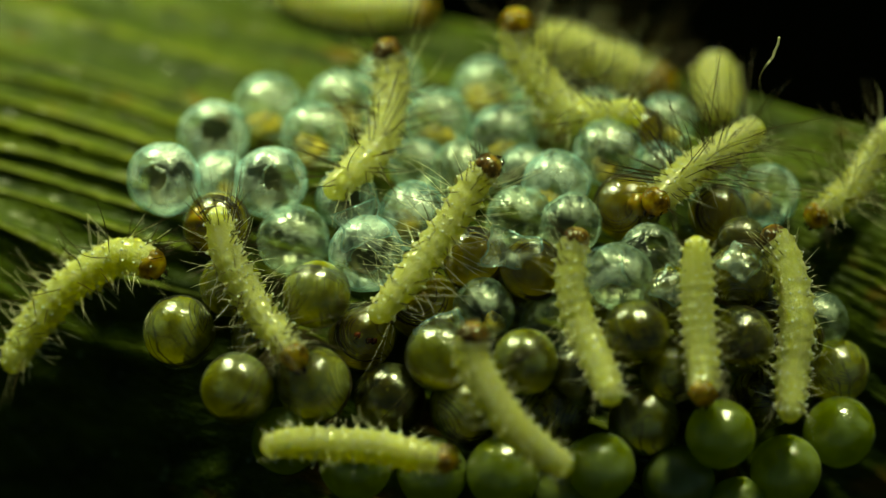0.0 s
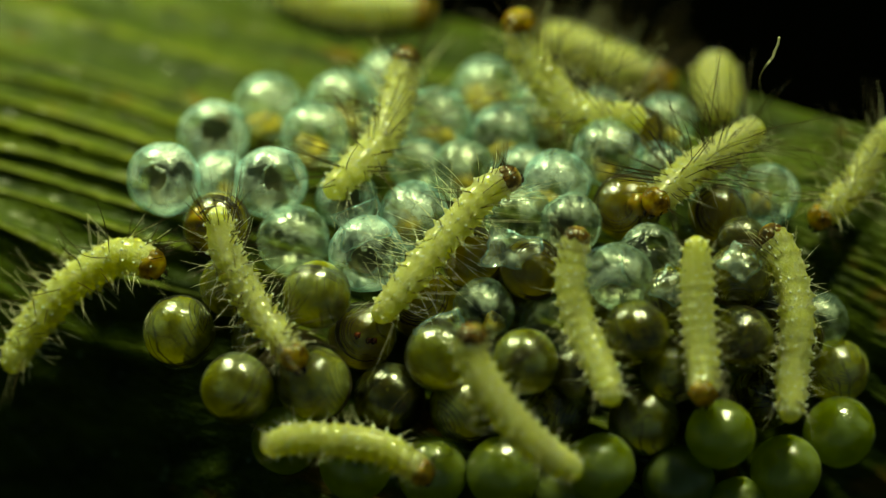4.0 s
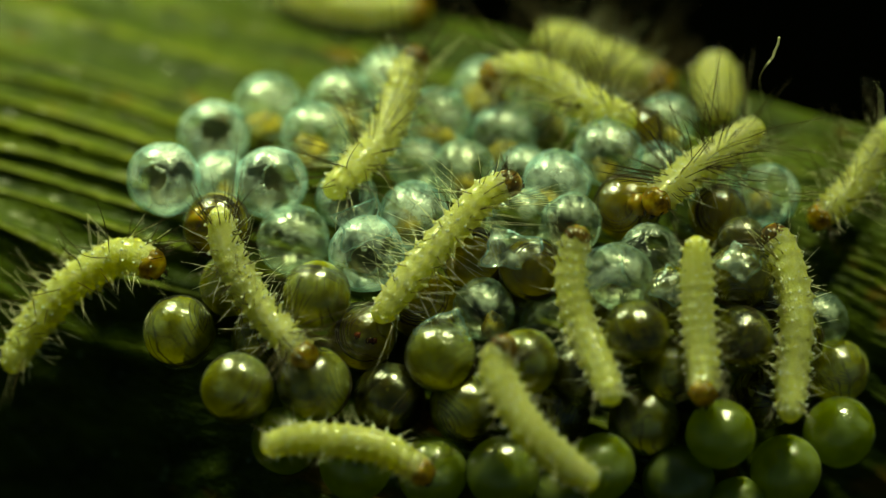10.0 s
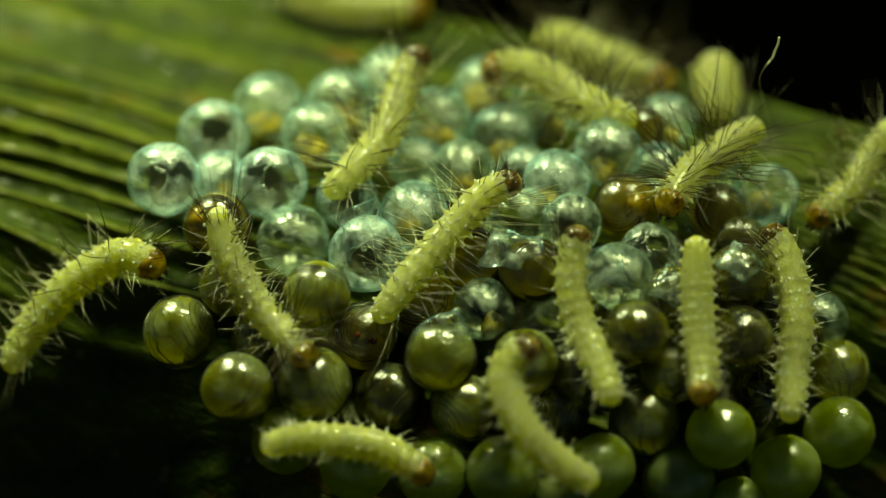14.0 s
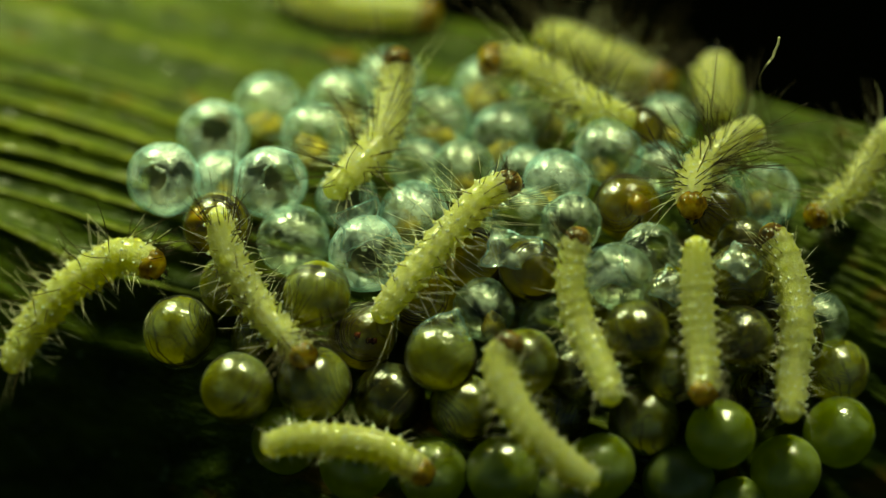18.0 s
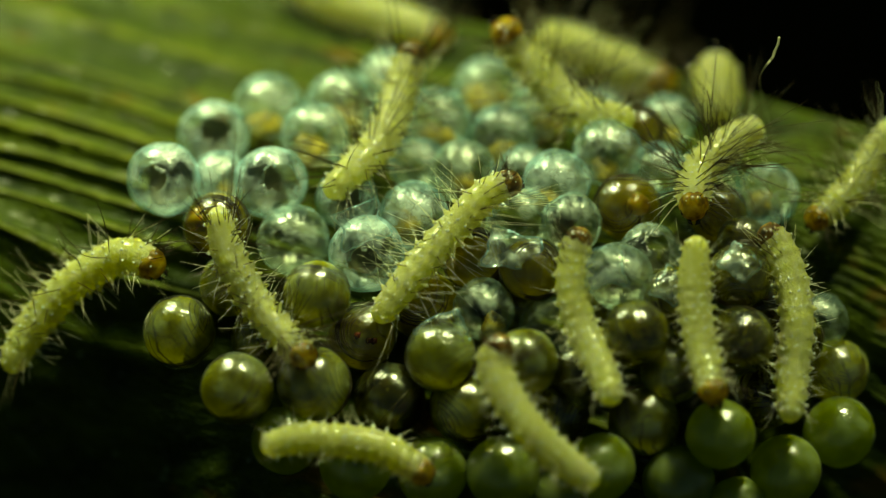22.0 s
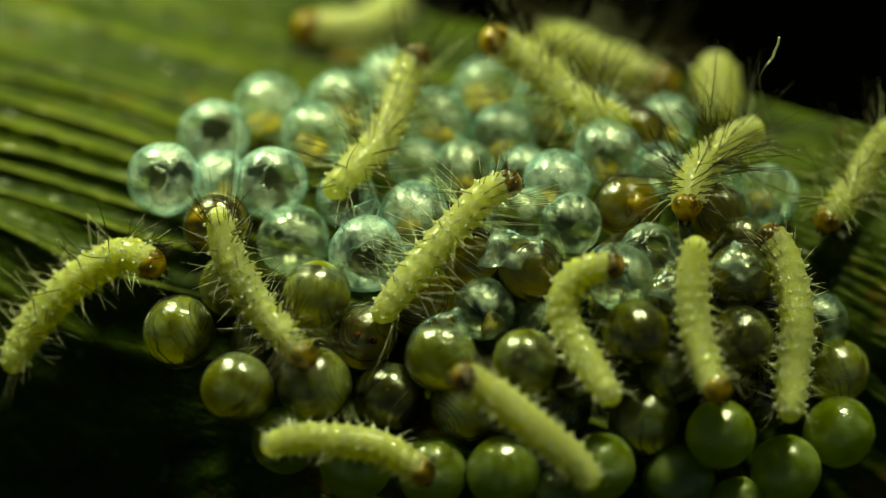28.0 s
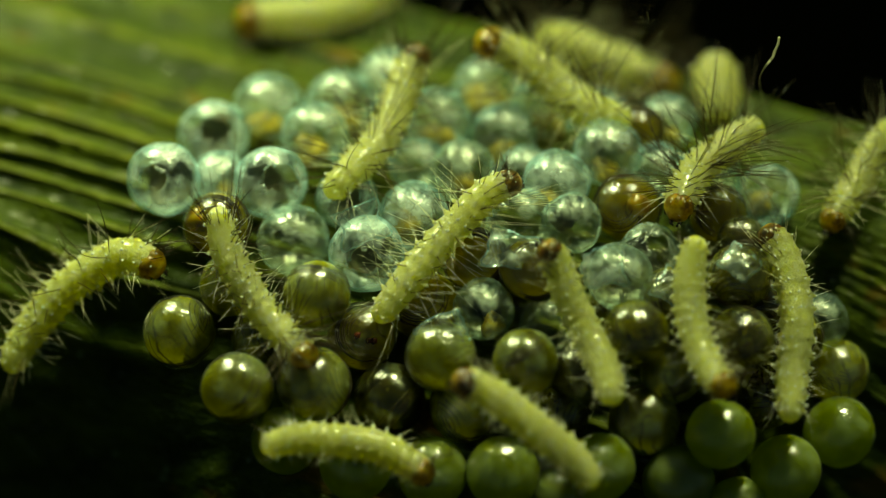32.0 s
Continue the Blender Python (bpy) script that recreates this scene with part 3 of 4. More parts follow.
GREEN_EGGS = [
    (4.82, -3.85, -0.69, 0.621),
    (6.98, -2.71, -1.85, 0.650),
    (6.00, -3.66, -1.82, 0.650),
    (4.10, -4.14, -1.59, 0.650),
    (2.75, -4.35, -1.00, 0.611),
    (1.04, -4.21, -1.29, 0.660),
    (-0.19, -4.03, -1.48, 0.640),
    (-2.75, -3.64, -1.08, 0.611),
    (-1.52, -3.95, -1.37, 0.650),
    (5.14, -4.34, -1.97, 0.512),
    (2.04, -4.24, -1.86, 0.542),
]
# the way the larva's head faces inside each hatching egg
HATCHING_HEADS = [
    (),
    (0.35, -0.59, 0.73),
    (-0.72, -0.31, 0.62),
    (),
    (),
    (),
    (),
    (),
]
for _row in EMPTY_EGGS + EMPTY_EGGS_MORE + OPEN_EGGS:
    make_shell(*_row)
for _row in RIPE_EGGS:
    make_egg("ripe", *_row)
for _row in DARK_EGGS + DARK_EGGS_MORE:
    make_egg("dark", *_row)
for _row in GREEN_EGGS:
    make_egg("green", *_row)
make_shell(0.78, 3.45, 0.62, 0.611, stained=True)
for _row, _way in zip(HATCHING_EGGS, HATCHING_HEADS):
    make_egg("hatching", *_row, _way, [(-0.10, -0.66, 0.74), (0.36, -0.70, 0.56), (0.22, -0.72, 0.60)] if -1.6 < _row[0] < -1.2 else [])


# torn scraps of skin that lie on the eggs: centre, half size, turn
SCRAPS = [
    (2.82, -1.95, 1.52, 0.40, 0.1),
    (5.18, -1.74, 1.45, 0.30, -0.5),
    (0.06, -2.70, 0.63, 0.45, 0.4),
    (3.99, -2.00, 1.11, 0.32, 0.8),
    (1.19, -1.44, 1.46, 0.45, -0.2),
    (-1.42, -0.81, 1.45, 0.42, 0.3),
]


def make_scrap(x, y, z, size, turn, seed):
    """A crumpled scrap of clear skin, curled at its ragged edge."""
    bm = bmesh.new()
    n, grid = 12, []
    for i in range(n):
        row = []
        for j in range(n):
            a, b = i / (n - 1) * 2 - 1, j / (n - 1) * 2 - 1
            ragged = 1.0 + 0.35 * noise.noise(Vector((a * 1.5, b * 1.5, seed)))
            h = 0.30 * noise.noise(Vector((a * 1.6, b * 1.6, seed + 5.0))) + 0.10 * noise.noise(Vector((a * 5, b * 5, seed))) - 0.35 * (a * a + 0.4 * b * b)
            row.append(bm.verts.new(Vector((a * ragged, b * 0.8 * ragged, h)) * (size * MM)))
        grid.append(row)
    for i in range(n - 1):
        for j in range(n - 1):
            bm.faces.new((grid[i][j], grid[i + 1][j], grid[i + 1][j + 1], grid[i][j + 1]))
    bmesh.ops.solidify(bm, geom=bm.faces[:], thickness=0.012 * MM)
    ob = part("shell_scrap", bm, SHELL, None)
    ob.matrix_world = Matrix.Translation((x * MM, y * MM, z * MM)) @ Vector((0.2 * turn, -0.55, 0.8)).to_track_quat("Z", "Y").to_matrix().to_4x4() @ Matrix.Rotation(turn, 4, "Z")
    return tagged(ob, "crumpled clear scrap of torn egg skin on the eggs", "egg shell scrap", "scraps of egg skin")


for _i, _row in enumerate(SCRAPS):
    make_scrap(*_row, _i * 2.7)


# ---- the caterpillars ----
SEGMENTS = 13


def tube(bm, pts, radii, sides, index=0):
    """A tapering tube along pts, closed at its ends."""
    rings = []
    for i, p in enumerate(pts):
        d = (pts[min(i + 1, len(pts) - 1)] - pts[max(i - 1, 0)]).normalized()
        a = d.orthogonal().normalized()
        b = d.cross(a)
        rings.append([bm.verts.new(p + (a * math.cos(6.2832 * k / sides) + b * math.sin(6.2832 * k / sides)) * radii[i]) for k in range(sides)])
    for r0, r1 in zip(rings, rings[1:]):
        for k in range(sides):
            bm.faces.new((r0[k], r0[(k + 1) % sides], r1[(k + 1) % sides], r1[k])).material_index = index
    bm.faces.new(rings[0][::-1]).material_index = index
    bm.faces.new(rings[-1]).material_index = index


def dome(bm, centre, way, radius, height, index):
    """A small wart."""
    way = way.normalized()
    a = way.orthogonal().normalized()
    b = way.cross(a)
    rings = []
    for h, s in ((-0.3, 1.0), (0.3, 0.78), (0.75, 0.38)):
        rings.append([bm.verts.new(centre + way * (h * height) + (a * math.cos(1.0472 * k) + b * math.sin(1.0472 * k)) * (radius * s)) for k in range(6)])
    tip = bm.verts.new(centre + way * height)
    for r0, r1 in zip(rings, rings[1:]):
        for k in range(6):
            bm.faces.new((r0[k], r0[(k + 1) % 6], r1[(k + 1) % 6], r1[k])).material_index = index
    for k in range(6):
        bm.faces.new((rings[-1][k], rings[-1][(k + 1) % 6], tip)).material_index = index


# angles of the warts round a segment, from straight up, in degrees
WART_ANGLES = (-114, -84, -48, -16, 16, 48, 84, 114)


def segment_mesh(seed, skin, end=0.0):
    """One body ring, 1 long along +Y and of radius 1: two swollen folds with a groove between, warts in rows; end: closes to a rounded rump."""
    rnd = random.Random(seed)
    bm = bmesh.new()
    sides, rings = 40, []
    profile = [(-1.0, 0.96), (-0.8, 0.97), (-0.55, 0.98), (-0.3, 0.985), (-0.1, 0.965), (0.12, 1.0), (0.38, 1.01), (0.62, 0.97), (0.82, 0.97), (1.0, 0.96)]
    size = {w: (0.15 if abs(w) > 60 else 0.035) * rnd.uniform(0.6, 1.3) for w in WART_ANGLES}
    for y, r in profile:
        if end and y < 0:
            r *= math.sqrt(max(0.0, 1 - (y / 1.04) ** 2))
        ring = []
        for k in range(sides):
            a = 6.2832 * k / sides
            rr = r * (1 + 0.05 * noise.noise(Vector((math.cos(a) * 2, math.sin(a) * 2, y * 3 + seed))) + 0.035 * noise.noise(Vector((math.cos(a) * 6, math.sin(a) * 6, y * 7 + seed))))
            for w in WART_ANGLES:
                rr *= 1 + size[w] * math.exp(-((math.degrees((a - radians(w) + math.pi) % (2 * math.pi) - math.pi)) / 12.0) ** 2 - ((y - 0.2) / 0.38) ** 2)
            flat = 0.9 if math.cos(a) < -0.3 else 1.0
            ring.append(bm.verts.new((math.sin(a) * rr, y * 0.62, math.cos(a) * rr * flat)))
        rings.append(ring)
    for r0, r1 in zip(rings, rings[1:]):
        for k in range(sides):
            bm.faces.new((r0[k], r1[k], r1[(k + 1) % sides], r0[(k + 1) % sides]))
    if end:
        bm.faces.new(rings[0])
    for a in WART_ANGLES:
        lateral = abs(a) > 60
        a = radians(a + rnd.uniform(-4, 4))
        way = Vector((math.sin(a), rnd.uniform(-0.1, 0.25), math.cos(a)))
        root = Vector((math.sin(a), 0, math.cos(a))) * (1.06 if lateral else 0.98) + Vector((0, 0.1 + rnd.uniform(-0.05, 0.05), 0))
        tall = (0.27 if lateral else 0.09) * rnd.uniform(0.7, 1.3)
        dome(bm, root, way, 0.125 if lateral else 0.09, tall, 0)
        if rnd.random() < (0.85 if lateral else 0.55):
            dome(bm, root + way.normalized() * (tall * 0.75), way, rnd.uniform(0.05, 0.085), 0.09, 1)
    for _ in range(26):  # scattered small grains
        a = radians(rnd.uniform(-125, 125))
        way = Vector((math.sin(a), 0, math.cos(a)))
        dome(bm, way * 0.965 + Vector((0, rnd.uniform(-0.42, 0.42), 0)), way, rnd.uniform(0.04, 0.085), 0.09, 1 if rnd.random() < 0.34 else 0)
    return mesh_of("segment", scaled(bm), skin, WART)


# bristles of one ring, by style: dark or pale, how many, where round the body, shortest and longest in body radii, thickness
HAIR_STYLES = {
    "long": [("dark", 6, (-75, -50, -25, 0, 25, 50, 75), 2.2, 5.8, 0.95), ("pale", 4, (-110, -90, -60, 60, 90, 110), 1.5, 4.0, 0.45)],
    "bushy": [("dark", 8, (-75, -50, -25, 0, 25, 50, 75), 2.8, 7.2, 1.15), ("pale", 2, (-110, -90, 90, 110), 1.5, 3.2, 0.55)],
    "medium": [("dark", 6, (-65, -40, -15, 15, 40, 65), 1.4, 3.9, 0.85), ("pale", 5, (-105, -85, -60, 60, 85, 105), 1.0, 2.6, 0.42)],
    "sparse": [("dark", 3, (-60, -30, 20, 45), 1.8, 3.6, 0.9), ("pale", 5, (-110, -85, -60, 60, 85, 110), 1.0, 2.8, 0.45)],
    "mixed": [("pale", 7, (-110, -90, -65, 65, 90, 110), 1.6, 4.6, 0.36), ("dark", 4, (-70, -40, -15, 15, 40, 70), 1.2, 3.4, 0.85)],
    "short": [("pale", 8, (-110, -90, -65, -40, 40, 65, 90, 110), 0.5, 2.0, 0.36), ("dark", 2, (-75, -40, 40, 75), 0.6, 1.4, 0.65)],
    "tiny": [("pale", 5, (-100, -80, -40, 40, 80, 100), 0.5, 1.5, 0.45)],
}


def hair_mesh(seed, style, lean=0.0, more=1.0):
    """The bristles of one ring, nearly straight, out of its warts; lean: towards the head (+) or the rump (-)."""
    rnd = random.Random(seed)
    bm = bmesh.new()
    for tone, count, angles, low, high, thick in style:
        for i in range(round(count * more)):
            a = radians(rnd.choice(angles) + rnd.uniform(-10, 10))
            way = Vector((math.sin(a), 0, math.cos(a)))
            side = Vector((rnd.uniform(-0.25, 0.25), rnd.uniform(-0.55, 0.55) + lean, rnd.uniform(-0.2, 0.3)))
            size = rnd.uniform(low, high) * rnd.uniform(0.75, 1.0)
            bow = rnd.uniform(0.05, 0.3)
            droop = Vector((rnd.uniform(-1, 1), rnd.uniform(-1, 1), rnd.uniform(-0.9, 0.5))) * bow
            start = way * 1.02 + Vector((0, rnd.uniform(-0.1, 0.3), 0))
            pts = [start + (way + side).normalized() * (size * t) + droop * (size * t * t) for t in (0, 0.25, 0.5, 0.75, 1.0)]
            tube(bm, pts, [thick * k for k in (0.030, 0.028, 0.024, 0.018, 0.008)], 4, 0 if tone == "dark" else 1)
    return mesh_of("hair_tuft", scaled(bm), DARK_HAIR, PALE_HAIR)


def head_mesh(mat):
    """The round head capsule: two lobes, a cleft, the face towards +Y."""
    bm = bmesh.new()
    bmesh.ops.create_uvsphere(bm, u_segments=28, v_segments=18, radius=1.0)
    for v in bm.verts:
        x, y, z = v.co
        cleft = 0.06 * math.exp(-(x / 0.16) ** 2) * max(0.0, z + 0.2)
        v.co = Vector((x * (1.0 - 0.12 * max(0, -z)), y * 0.92, z * 1.04)) * (1.0 - cleft)
    rnd = random.Random(4)
    for _ in range(7):  # glossy grains on the crown
        n = Vector((rnd.uniform(-0.9, 0.9), rnd.uniform(-0.5, 0.7), rnd.uniform(0.35, 1.0))).normalized()
        dome(bm, n * 0.97, n, rnd.uniform(0.06, 0.11), 0.11, 1)
    return mesh_of("head", scaled(bm), mat, WART)


def mandible_mesh(side):
    bm = bmesh.new()
    tube(bm, [Vector((side * 0.30, 0.55, -0.62)), Vector((side * 0.26, 0.85, -0.72)), Vector((side * 0.08, 0.98, -0.80))], [0.17, 0.14, 0.05], 6)
    return mesh_of("mandible", scaled(bm), EYE_MAT)


def eye_mesh(side):
    bm = bmesh.new()
    for k in range(5):
        a = -0.9 + 0.45 * k
        n = Vector((side * (0.80 + 0.10 * math.cos(a)), 0.50 + 0.12 * math.cos(2 * a), -0.22 + 0.26 * math.sin(a))).normalized()
        dome(bm, n * 0.955, n, 0.085, 0.07, 0)
    return mesh_of("eye", scaled(bm), EYE_MAT)


def leg_mesh(side, true_leg):
    bm = bmesh.new()
    if true_leg:
        pts = [Vector((side * 0.45, 0.1, -0.75)), Vector((side * 0.62, 0.2, -1.08)), Vector((side * 0.5, 0.35, -1.32))]
        tube(bm, pts, [0.17, 0.12, 0.04], 6)
    else:
        pts = [Vector((side * 0.42, 0, -0.7)), Vector((side * 0.5, 0, -1.02)), Vector((side * 0.52, 0, -1.18)), Vector((side * 0.52, 0, -1.22))]
        tube(bm, pts, [0.28, 0.2, 0.23, 0.12], 8)
    return mesh_of("leg" if true_leg else "proleg", scaled(bm), LEG if true_leg else BODY)


SEGMENT_MESHES = {"yellow": [segment_mesh(i, BODY) for i in range(7)], "cream": [segment_mesh(i, CREAM_BODY) for i in range(7)]}
RUMP_MESHES = {"yellow": segment_mesh(11, BODY, 1.0), "cream": segment_mesh(11, CREAM_BODY, 1.0)}
HAIRS = {}
for _style, _rows in HAIR_STYLES.items():
    _end = [("dark", 5, (-80, -50, -20, 20, 50, 80), 0.8, 2.0, 1.0)] if _style in ("short", "tiny") else []
    if _style == "sparse":
        _end = [("pale", 2, (-165, 165), 3.2, 4.2, 0.5)]
    if _style == "medium":
        _end = [("dark", 10, (-75, -50, -25, 0, 25, 50, 75), 2.4, 5.4, 1.5)]
    HAIRS[_style] = [hair_mesh(100 + i, _rows) for i in range(7)]
    HAIRS[_style] += [hair_mesh(120, _rows + _end, 0.7), hair_mesh(121, _rows + _end, -1.2 if _style == "medium" else -0.8, 1.3)]  # towards the head, over the rump
HEAD_MESHES = {"amber": head_mesh(HEAD), "cream": head_mesh(PALE_HEAD)}
JAWS = [mandible_mesh(-1), mandible_mesh(1)]
EYES = [eye_mesh(-1), eye_mesh(1)]
LEGS = {(s, k): leg_mesh(s, k) for s in (-1, 1) for k in (True, False)}
HEAD_HAIR = hair_mesh(77, [("dark", 12, (-100, -70, -40, -15, 15, 40, 70, 100), 1.0, 2.5, 0.9)], 0.5)
SIDE = Vector((1.0, 0.0, 0.0))
RISE = Vector((0.0, 0.7071, 0.7071))
LIFT = Vector((0.0, -0.7071, 0.7071))


def curve_at(points, s):
    """A smooth curve through points, s from 0 to 1."""
    n = len(points) - 1
    i = min(int(s * n), n - 1)
    t = s * n - i
    p1, p2 = points[i], points[i + 1]
    p0 = points[i - 1] if i else p1 * 2 - p2
    p3 = points[i + 2] if i + 2 <= n else p2 * 2 - p1
    return 0.5 * (2 * p1 + (p2 - p0) * t + (2 * p0 - 5 * p1 + 4 * p2 - p3) * t * t + (3 * p1 - p0 - 3 * p2 + p3) * t ** 3)


def shifted(points, head, mid, tail):
    """The spine with its tail, middle and head moved by (side, rise), and all between them; a head that swings out is lifted."""
    n = len(points) - 1
    lift = min(0.45, 0.6 * math.hypot(*head))
    out = []
    for i, p in enumerate(points):
        s = i / n
        lt, lm, lh = (s - 0.5) * (s - 1) / 0.5, s * (s - 1) / -0.25, s * (s - 0.5) / 0.5
        a = [tail[k] * lt + mid[k] * lm + head[k] * lh for k in (0, 1)]
        out.append(p + SIDE * a[0] + RISE * a[1] + LIFT * (lift * max(0.0, s - 0.25) ** 1.5 * 1.5))
    return out


def poses_along(points, radius, up):
    """Poses of the rings, tail first, and of the head, evenly along a spine."""
    fine = [curve_at(points, i / 72) for i in range(73)]
    run = [0.0]
    for a, b in zip(fine, fine[1:]):
        run.append(run[-1] + (b - a).length)

    def place(d):
        d = min(max(d, 0.0), run[-1])
        i = next(k for k in range(72) if run[k + 1] >= d)
        t = (d - run[i]) / max(1e-6, run[i + 1] - run[i])
        return fine[i].lerp(fine[i + 1], t)

    out = []
    first, last = radius * 0.5, run[-1] - radius * 1.05
    for i in range(SEGMENTS + 1):
        d = first + (last - first) * i / (SEGMENTS - 1) if i < SEGMENTS else run[-1] - 0.22 * radius
        way = (place(d + radius * 0.6) - place(d - radius * 0.8)).normalized()
        x = way.cross(up).normalized()
        z = x.cross(way)
        m = Matrix((x, way, z)).transposed().to_4x4()
        m.translation = place(d) * MM
        out.append(m)
    return out


CATERPILLARS = {}


def make_caterpillar(key, radius, style, label, up=(0.0, -0.25, 1.0), head_size=1.0, hair=True, face="amber", skin="yellow"):
    points = [Vector(p) for p in SPINES[key]]
    up = Vector(up).normalized()
    base = Matrix.Translation((points[2] - up * radius) * MM)
    root = new("caterpillar")
    root.matrix_world = base
    length = sum((b - a).length for a, b in zip(points, points[1:]))
    stretch = (length - 1.5 * radius) / (SEGMENTS - 1) / 0.62 / 0.98  # ring length that fits the spacing
    rings = []
    for i, m in enumerate(poses_along(points, radius, up)):
        if i == SEGMENTS:
            ob = share("head", HEAD_MESHES[face], root)
            k = radius * 0.93 * head_size
            ob.scale = (k, k, k)
            share("eye", EYES[0], ob)
            share("eye", EYES[1], ob)
            share("mandible", JAWS[0], ob)
            share("mandible", JAWS[1], ob)
            share("hair_tuft", HEAD_HAIR, ob, "stuff")
        else:
            ob = share("segment", RUMP_MESHES[skin] if i == 0 else SEGMENT_MESHES[skin][(i * 3 + ord(key)) % 7], root)
            taper = 0.80 + 0.2 * min(1.0, i / 2.5) - 0.08 * max(0, i - 10) / 2
            k = radius * taper
            ob.scale = (k, max(stretch, k * 0.95) if i == 0 else stretch, k)
            if hair:
                share("hair_tuft", HAIRS[style][8 if i == 0 else 7 if i >= SEGMENTS - 2 else (i * 2 + ord(key)) % 7], ob, "stuff")
            for s in (-1, 1):
                if i >= 10:
                    share("leg", LEGS[(s, True)], ob)
                elif i in (0, 3, 4, 5, 6):
                    share("proleg", LEGS[(s, False)], ob)
        local = base.inverted() @ m
        ob.location = local.translation
        ob.rotation_mode = "QUATERNION"
        ob.rotation_quaternion = local.to_quaternion()
        rings.append(ob)
    CATERPILLARS[key] = (rings, base, points, radius, up)
    return tagged(root, label, "caterpillar", "newly hatched caterpillars")


def move(key, rows):
    """Key the rings of a caterpillar. Rows: seconds, then how far head, middle and tail lie off the rest pose, each to the side and up."""
    rings, base, points, radius, up = CATERPILLARS[key]
    inv = base.inverted()
    keyed = [[] for _ in rings]
    for t, *v in rows:
        v = list(v) + [0.0] * (6 - len(v))
        bent = shifted(points, v[0:2], v[2:4], v[4:6])
        for list_of, m in zip(keyed, poses_along(bent, radius, up)):
            list_of.append((t, inv @ m))
    for ob, list_of in zip(rings, keyed):
        walk(ob, list_of)

SPINES = {}
SPINES["a"] = [(-7.65, -1.58, -1.36), (-7.33, -1.19, -0.93), (-6.78, -0.78, -0.37), (-6.16, -0.57, 0.06), (-5.60, -0.53, 0.37), (-5.08, -0.79, 0.38)]
SPINES["b"] = [(-3.93, -0.69, 1.60), (-3.79, -1.17, 1.18), (-3.43, -1.72, 0.76), (-3.04, -2.19, 0.50), (-2.67, -2.60, 0.36), (-2.37, -3.03, 0.35)]
SPINES["c"] = [(-1.10, -2.17, 0.51), (-0.68, -1.76, 0.87), (-0.19, -1.25, 1.19), (0.31, -0.79, 1.50), (0.75, -0.42, 1.76), (1.21, -0.24, 1.90)]
SPINES["d"] = [(-1.98, 0.30, 1.12), (-1.59, 0.70, 1.29), (-1.12, 1.43, 1.28), (-0.84, 2.16, 1.41), (-0.64, 2.79, 1.64), (-0.47, 3.11, 1.78)]
SPINES["e"] = [(3.37, 1.74, 1.45), (2.86, 2.03, 1.45), (2.37, 2.49, 1.35), (1.82, 2.97, 1.38), (1.27, 3.21, 1.29), (0.85, 3.16, 1.10)]
SPINES["f"] = [(-3.09, -4.31, -0.52), (-2.48, -4.21, -0.44), (-1.80, -4.23, -0.46), (-1.16, -4.30, -0.53), (-0.68, -4.48, -0.70), (-0.32, -4.65, -0.84)]
SPINES["g"] = [(2.59, -5.19, -0.51), (2.11, -4.96, -0.26), (1.57, -4.66, 0.13), (1.17, -4.15, 0.44), (0.94, -3.60, 0.72), (1.09, -3.27, 0.94)]
SPINES["h"] = [(2.93, -3.98, 0.30), (2.72, -3.35, 0.46), (2.41, -2.63, 0.70), (2.26, -2.13, 1.03), (2.28, -1.66, 1.40), (2.40, -1.36, 1.68)]
SPINES["i"] = [(4.41, -1.49, 1.71), (4.40, -1.89, 1.35), (4.42, -2.42, 0.91), (4.47, -2.91, 0.57), (4.52, -3.44, 0.33), (4.53, -3.88, 0.23)]
SPINES["j"] = [(6.02, -3.85, -0.23), (6.07, -3.03, -0.00), (6.16, -2.36, 0.43), (6.12, -1.70, 0.73), (5.97, -1.14, 1.02), (5.77, -0.82, 1.21)]
SPINES["k"] = [(5.63, 1.75, 1.32), (5.27, 1.50, 1.28), (4.81, 1.06, 1.28), (4.40, 0.72, 1.27), (4.04, 0.31, 1.25), (3.71, -0.13, 1.24)]
SPINES["l"] = [(8.05, 1.89, 1.27), (7.76, 1.59, 1.03), (7.50, 1.19, 0.82), (7.22, 0.81, 0.70), (6.92, 0.48, 0.64), (6.59, 0.16, 0.56)]
SPINES["m"] = [(1.66, 5.03, 0.37), (2.12, 4.96, 0.36), (2.68, 4.72, 0.26), (3.24, 4.47, 0.19), (3.70, 4.22, 0.17), (4.00, 4.08, 0.16)]
SPINES["n"] = [(-2.99, 6.66, 0.24), (-2.43, 6.34, 0.22), (-1.88, 6.14, 0.20), (-1.34, 6.06, 0.20), (-0.85, 6.05, 0.20), (-0.38, 6.06, 0.16)]
SPINES["o"] = [(4.97, 3.02, 0.22), (4.96, 3.32, 0.36), (4.95, 3.67, 0.46), (4.94, 4.00, 0.46), (4.93, 4.30, 0.30), (4.92, 4.47, 0.03)]
FIBRE = [(5.95, 2.75, 0.05), (5.59, 1.77, 2.33), (5.65, 1.75, 2.74), (5.79, 1.84, 2.90), (5.84, 1.90, 3.03), (5.89, 1.95, 3.15), (5.91, 2.00, 3.27)]

make_caterpillar("a", 0.31, "sparse", "pale yellow-green hairy caterpillar climbing off the leaf onto eggs")
make_caterpillar("b", 0.28, "medium", "pale yellow-green hairy caterpillar head down on olive eggs", skin="cream")
make_caterpillar("c", 0.275, "mixed", "pale yellow-green caterpillar stretched over empty shells", face="cream", skin="cream")
make_caterpillar("d", 0.29, "long", "pale caterpillar with long dark hairs on clear shells", face="cream", skin="cream")
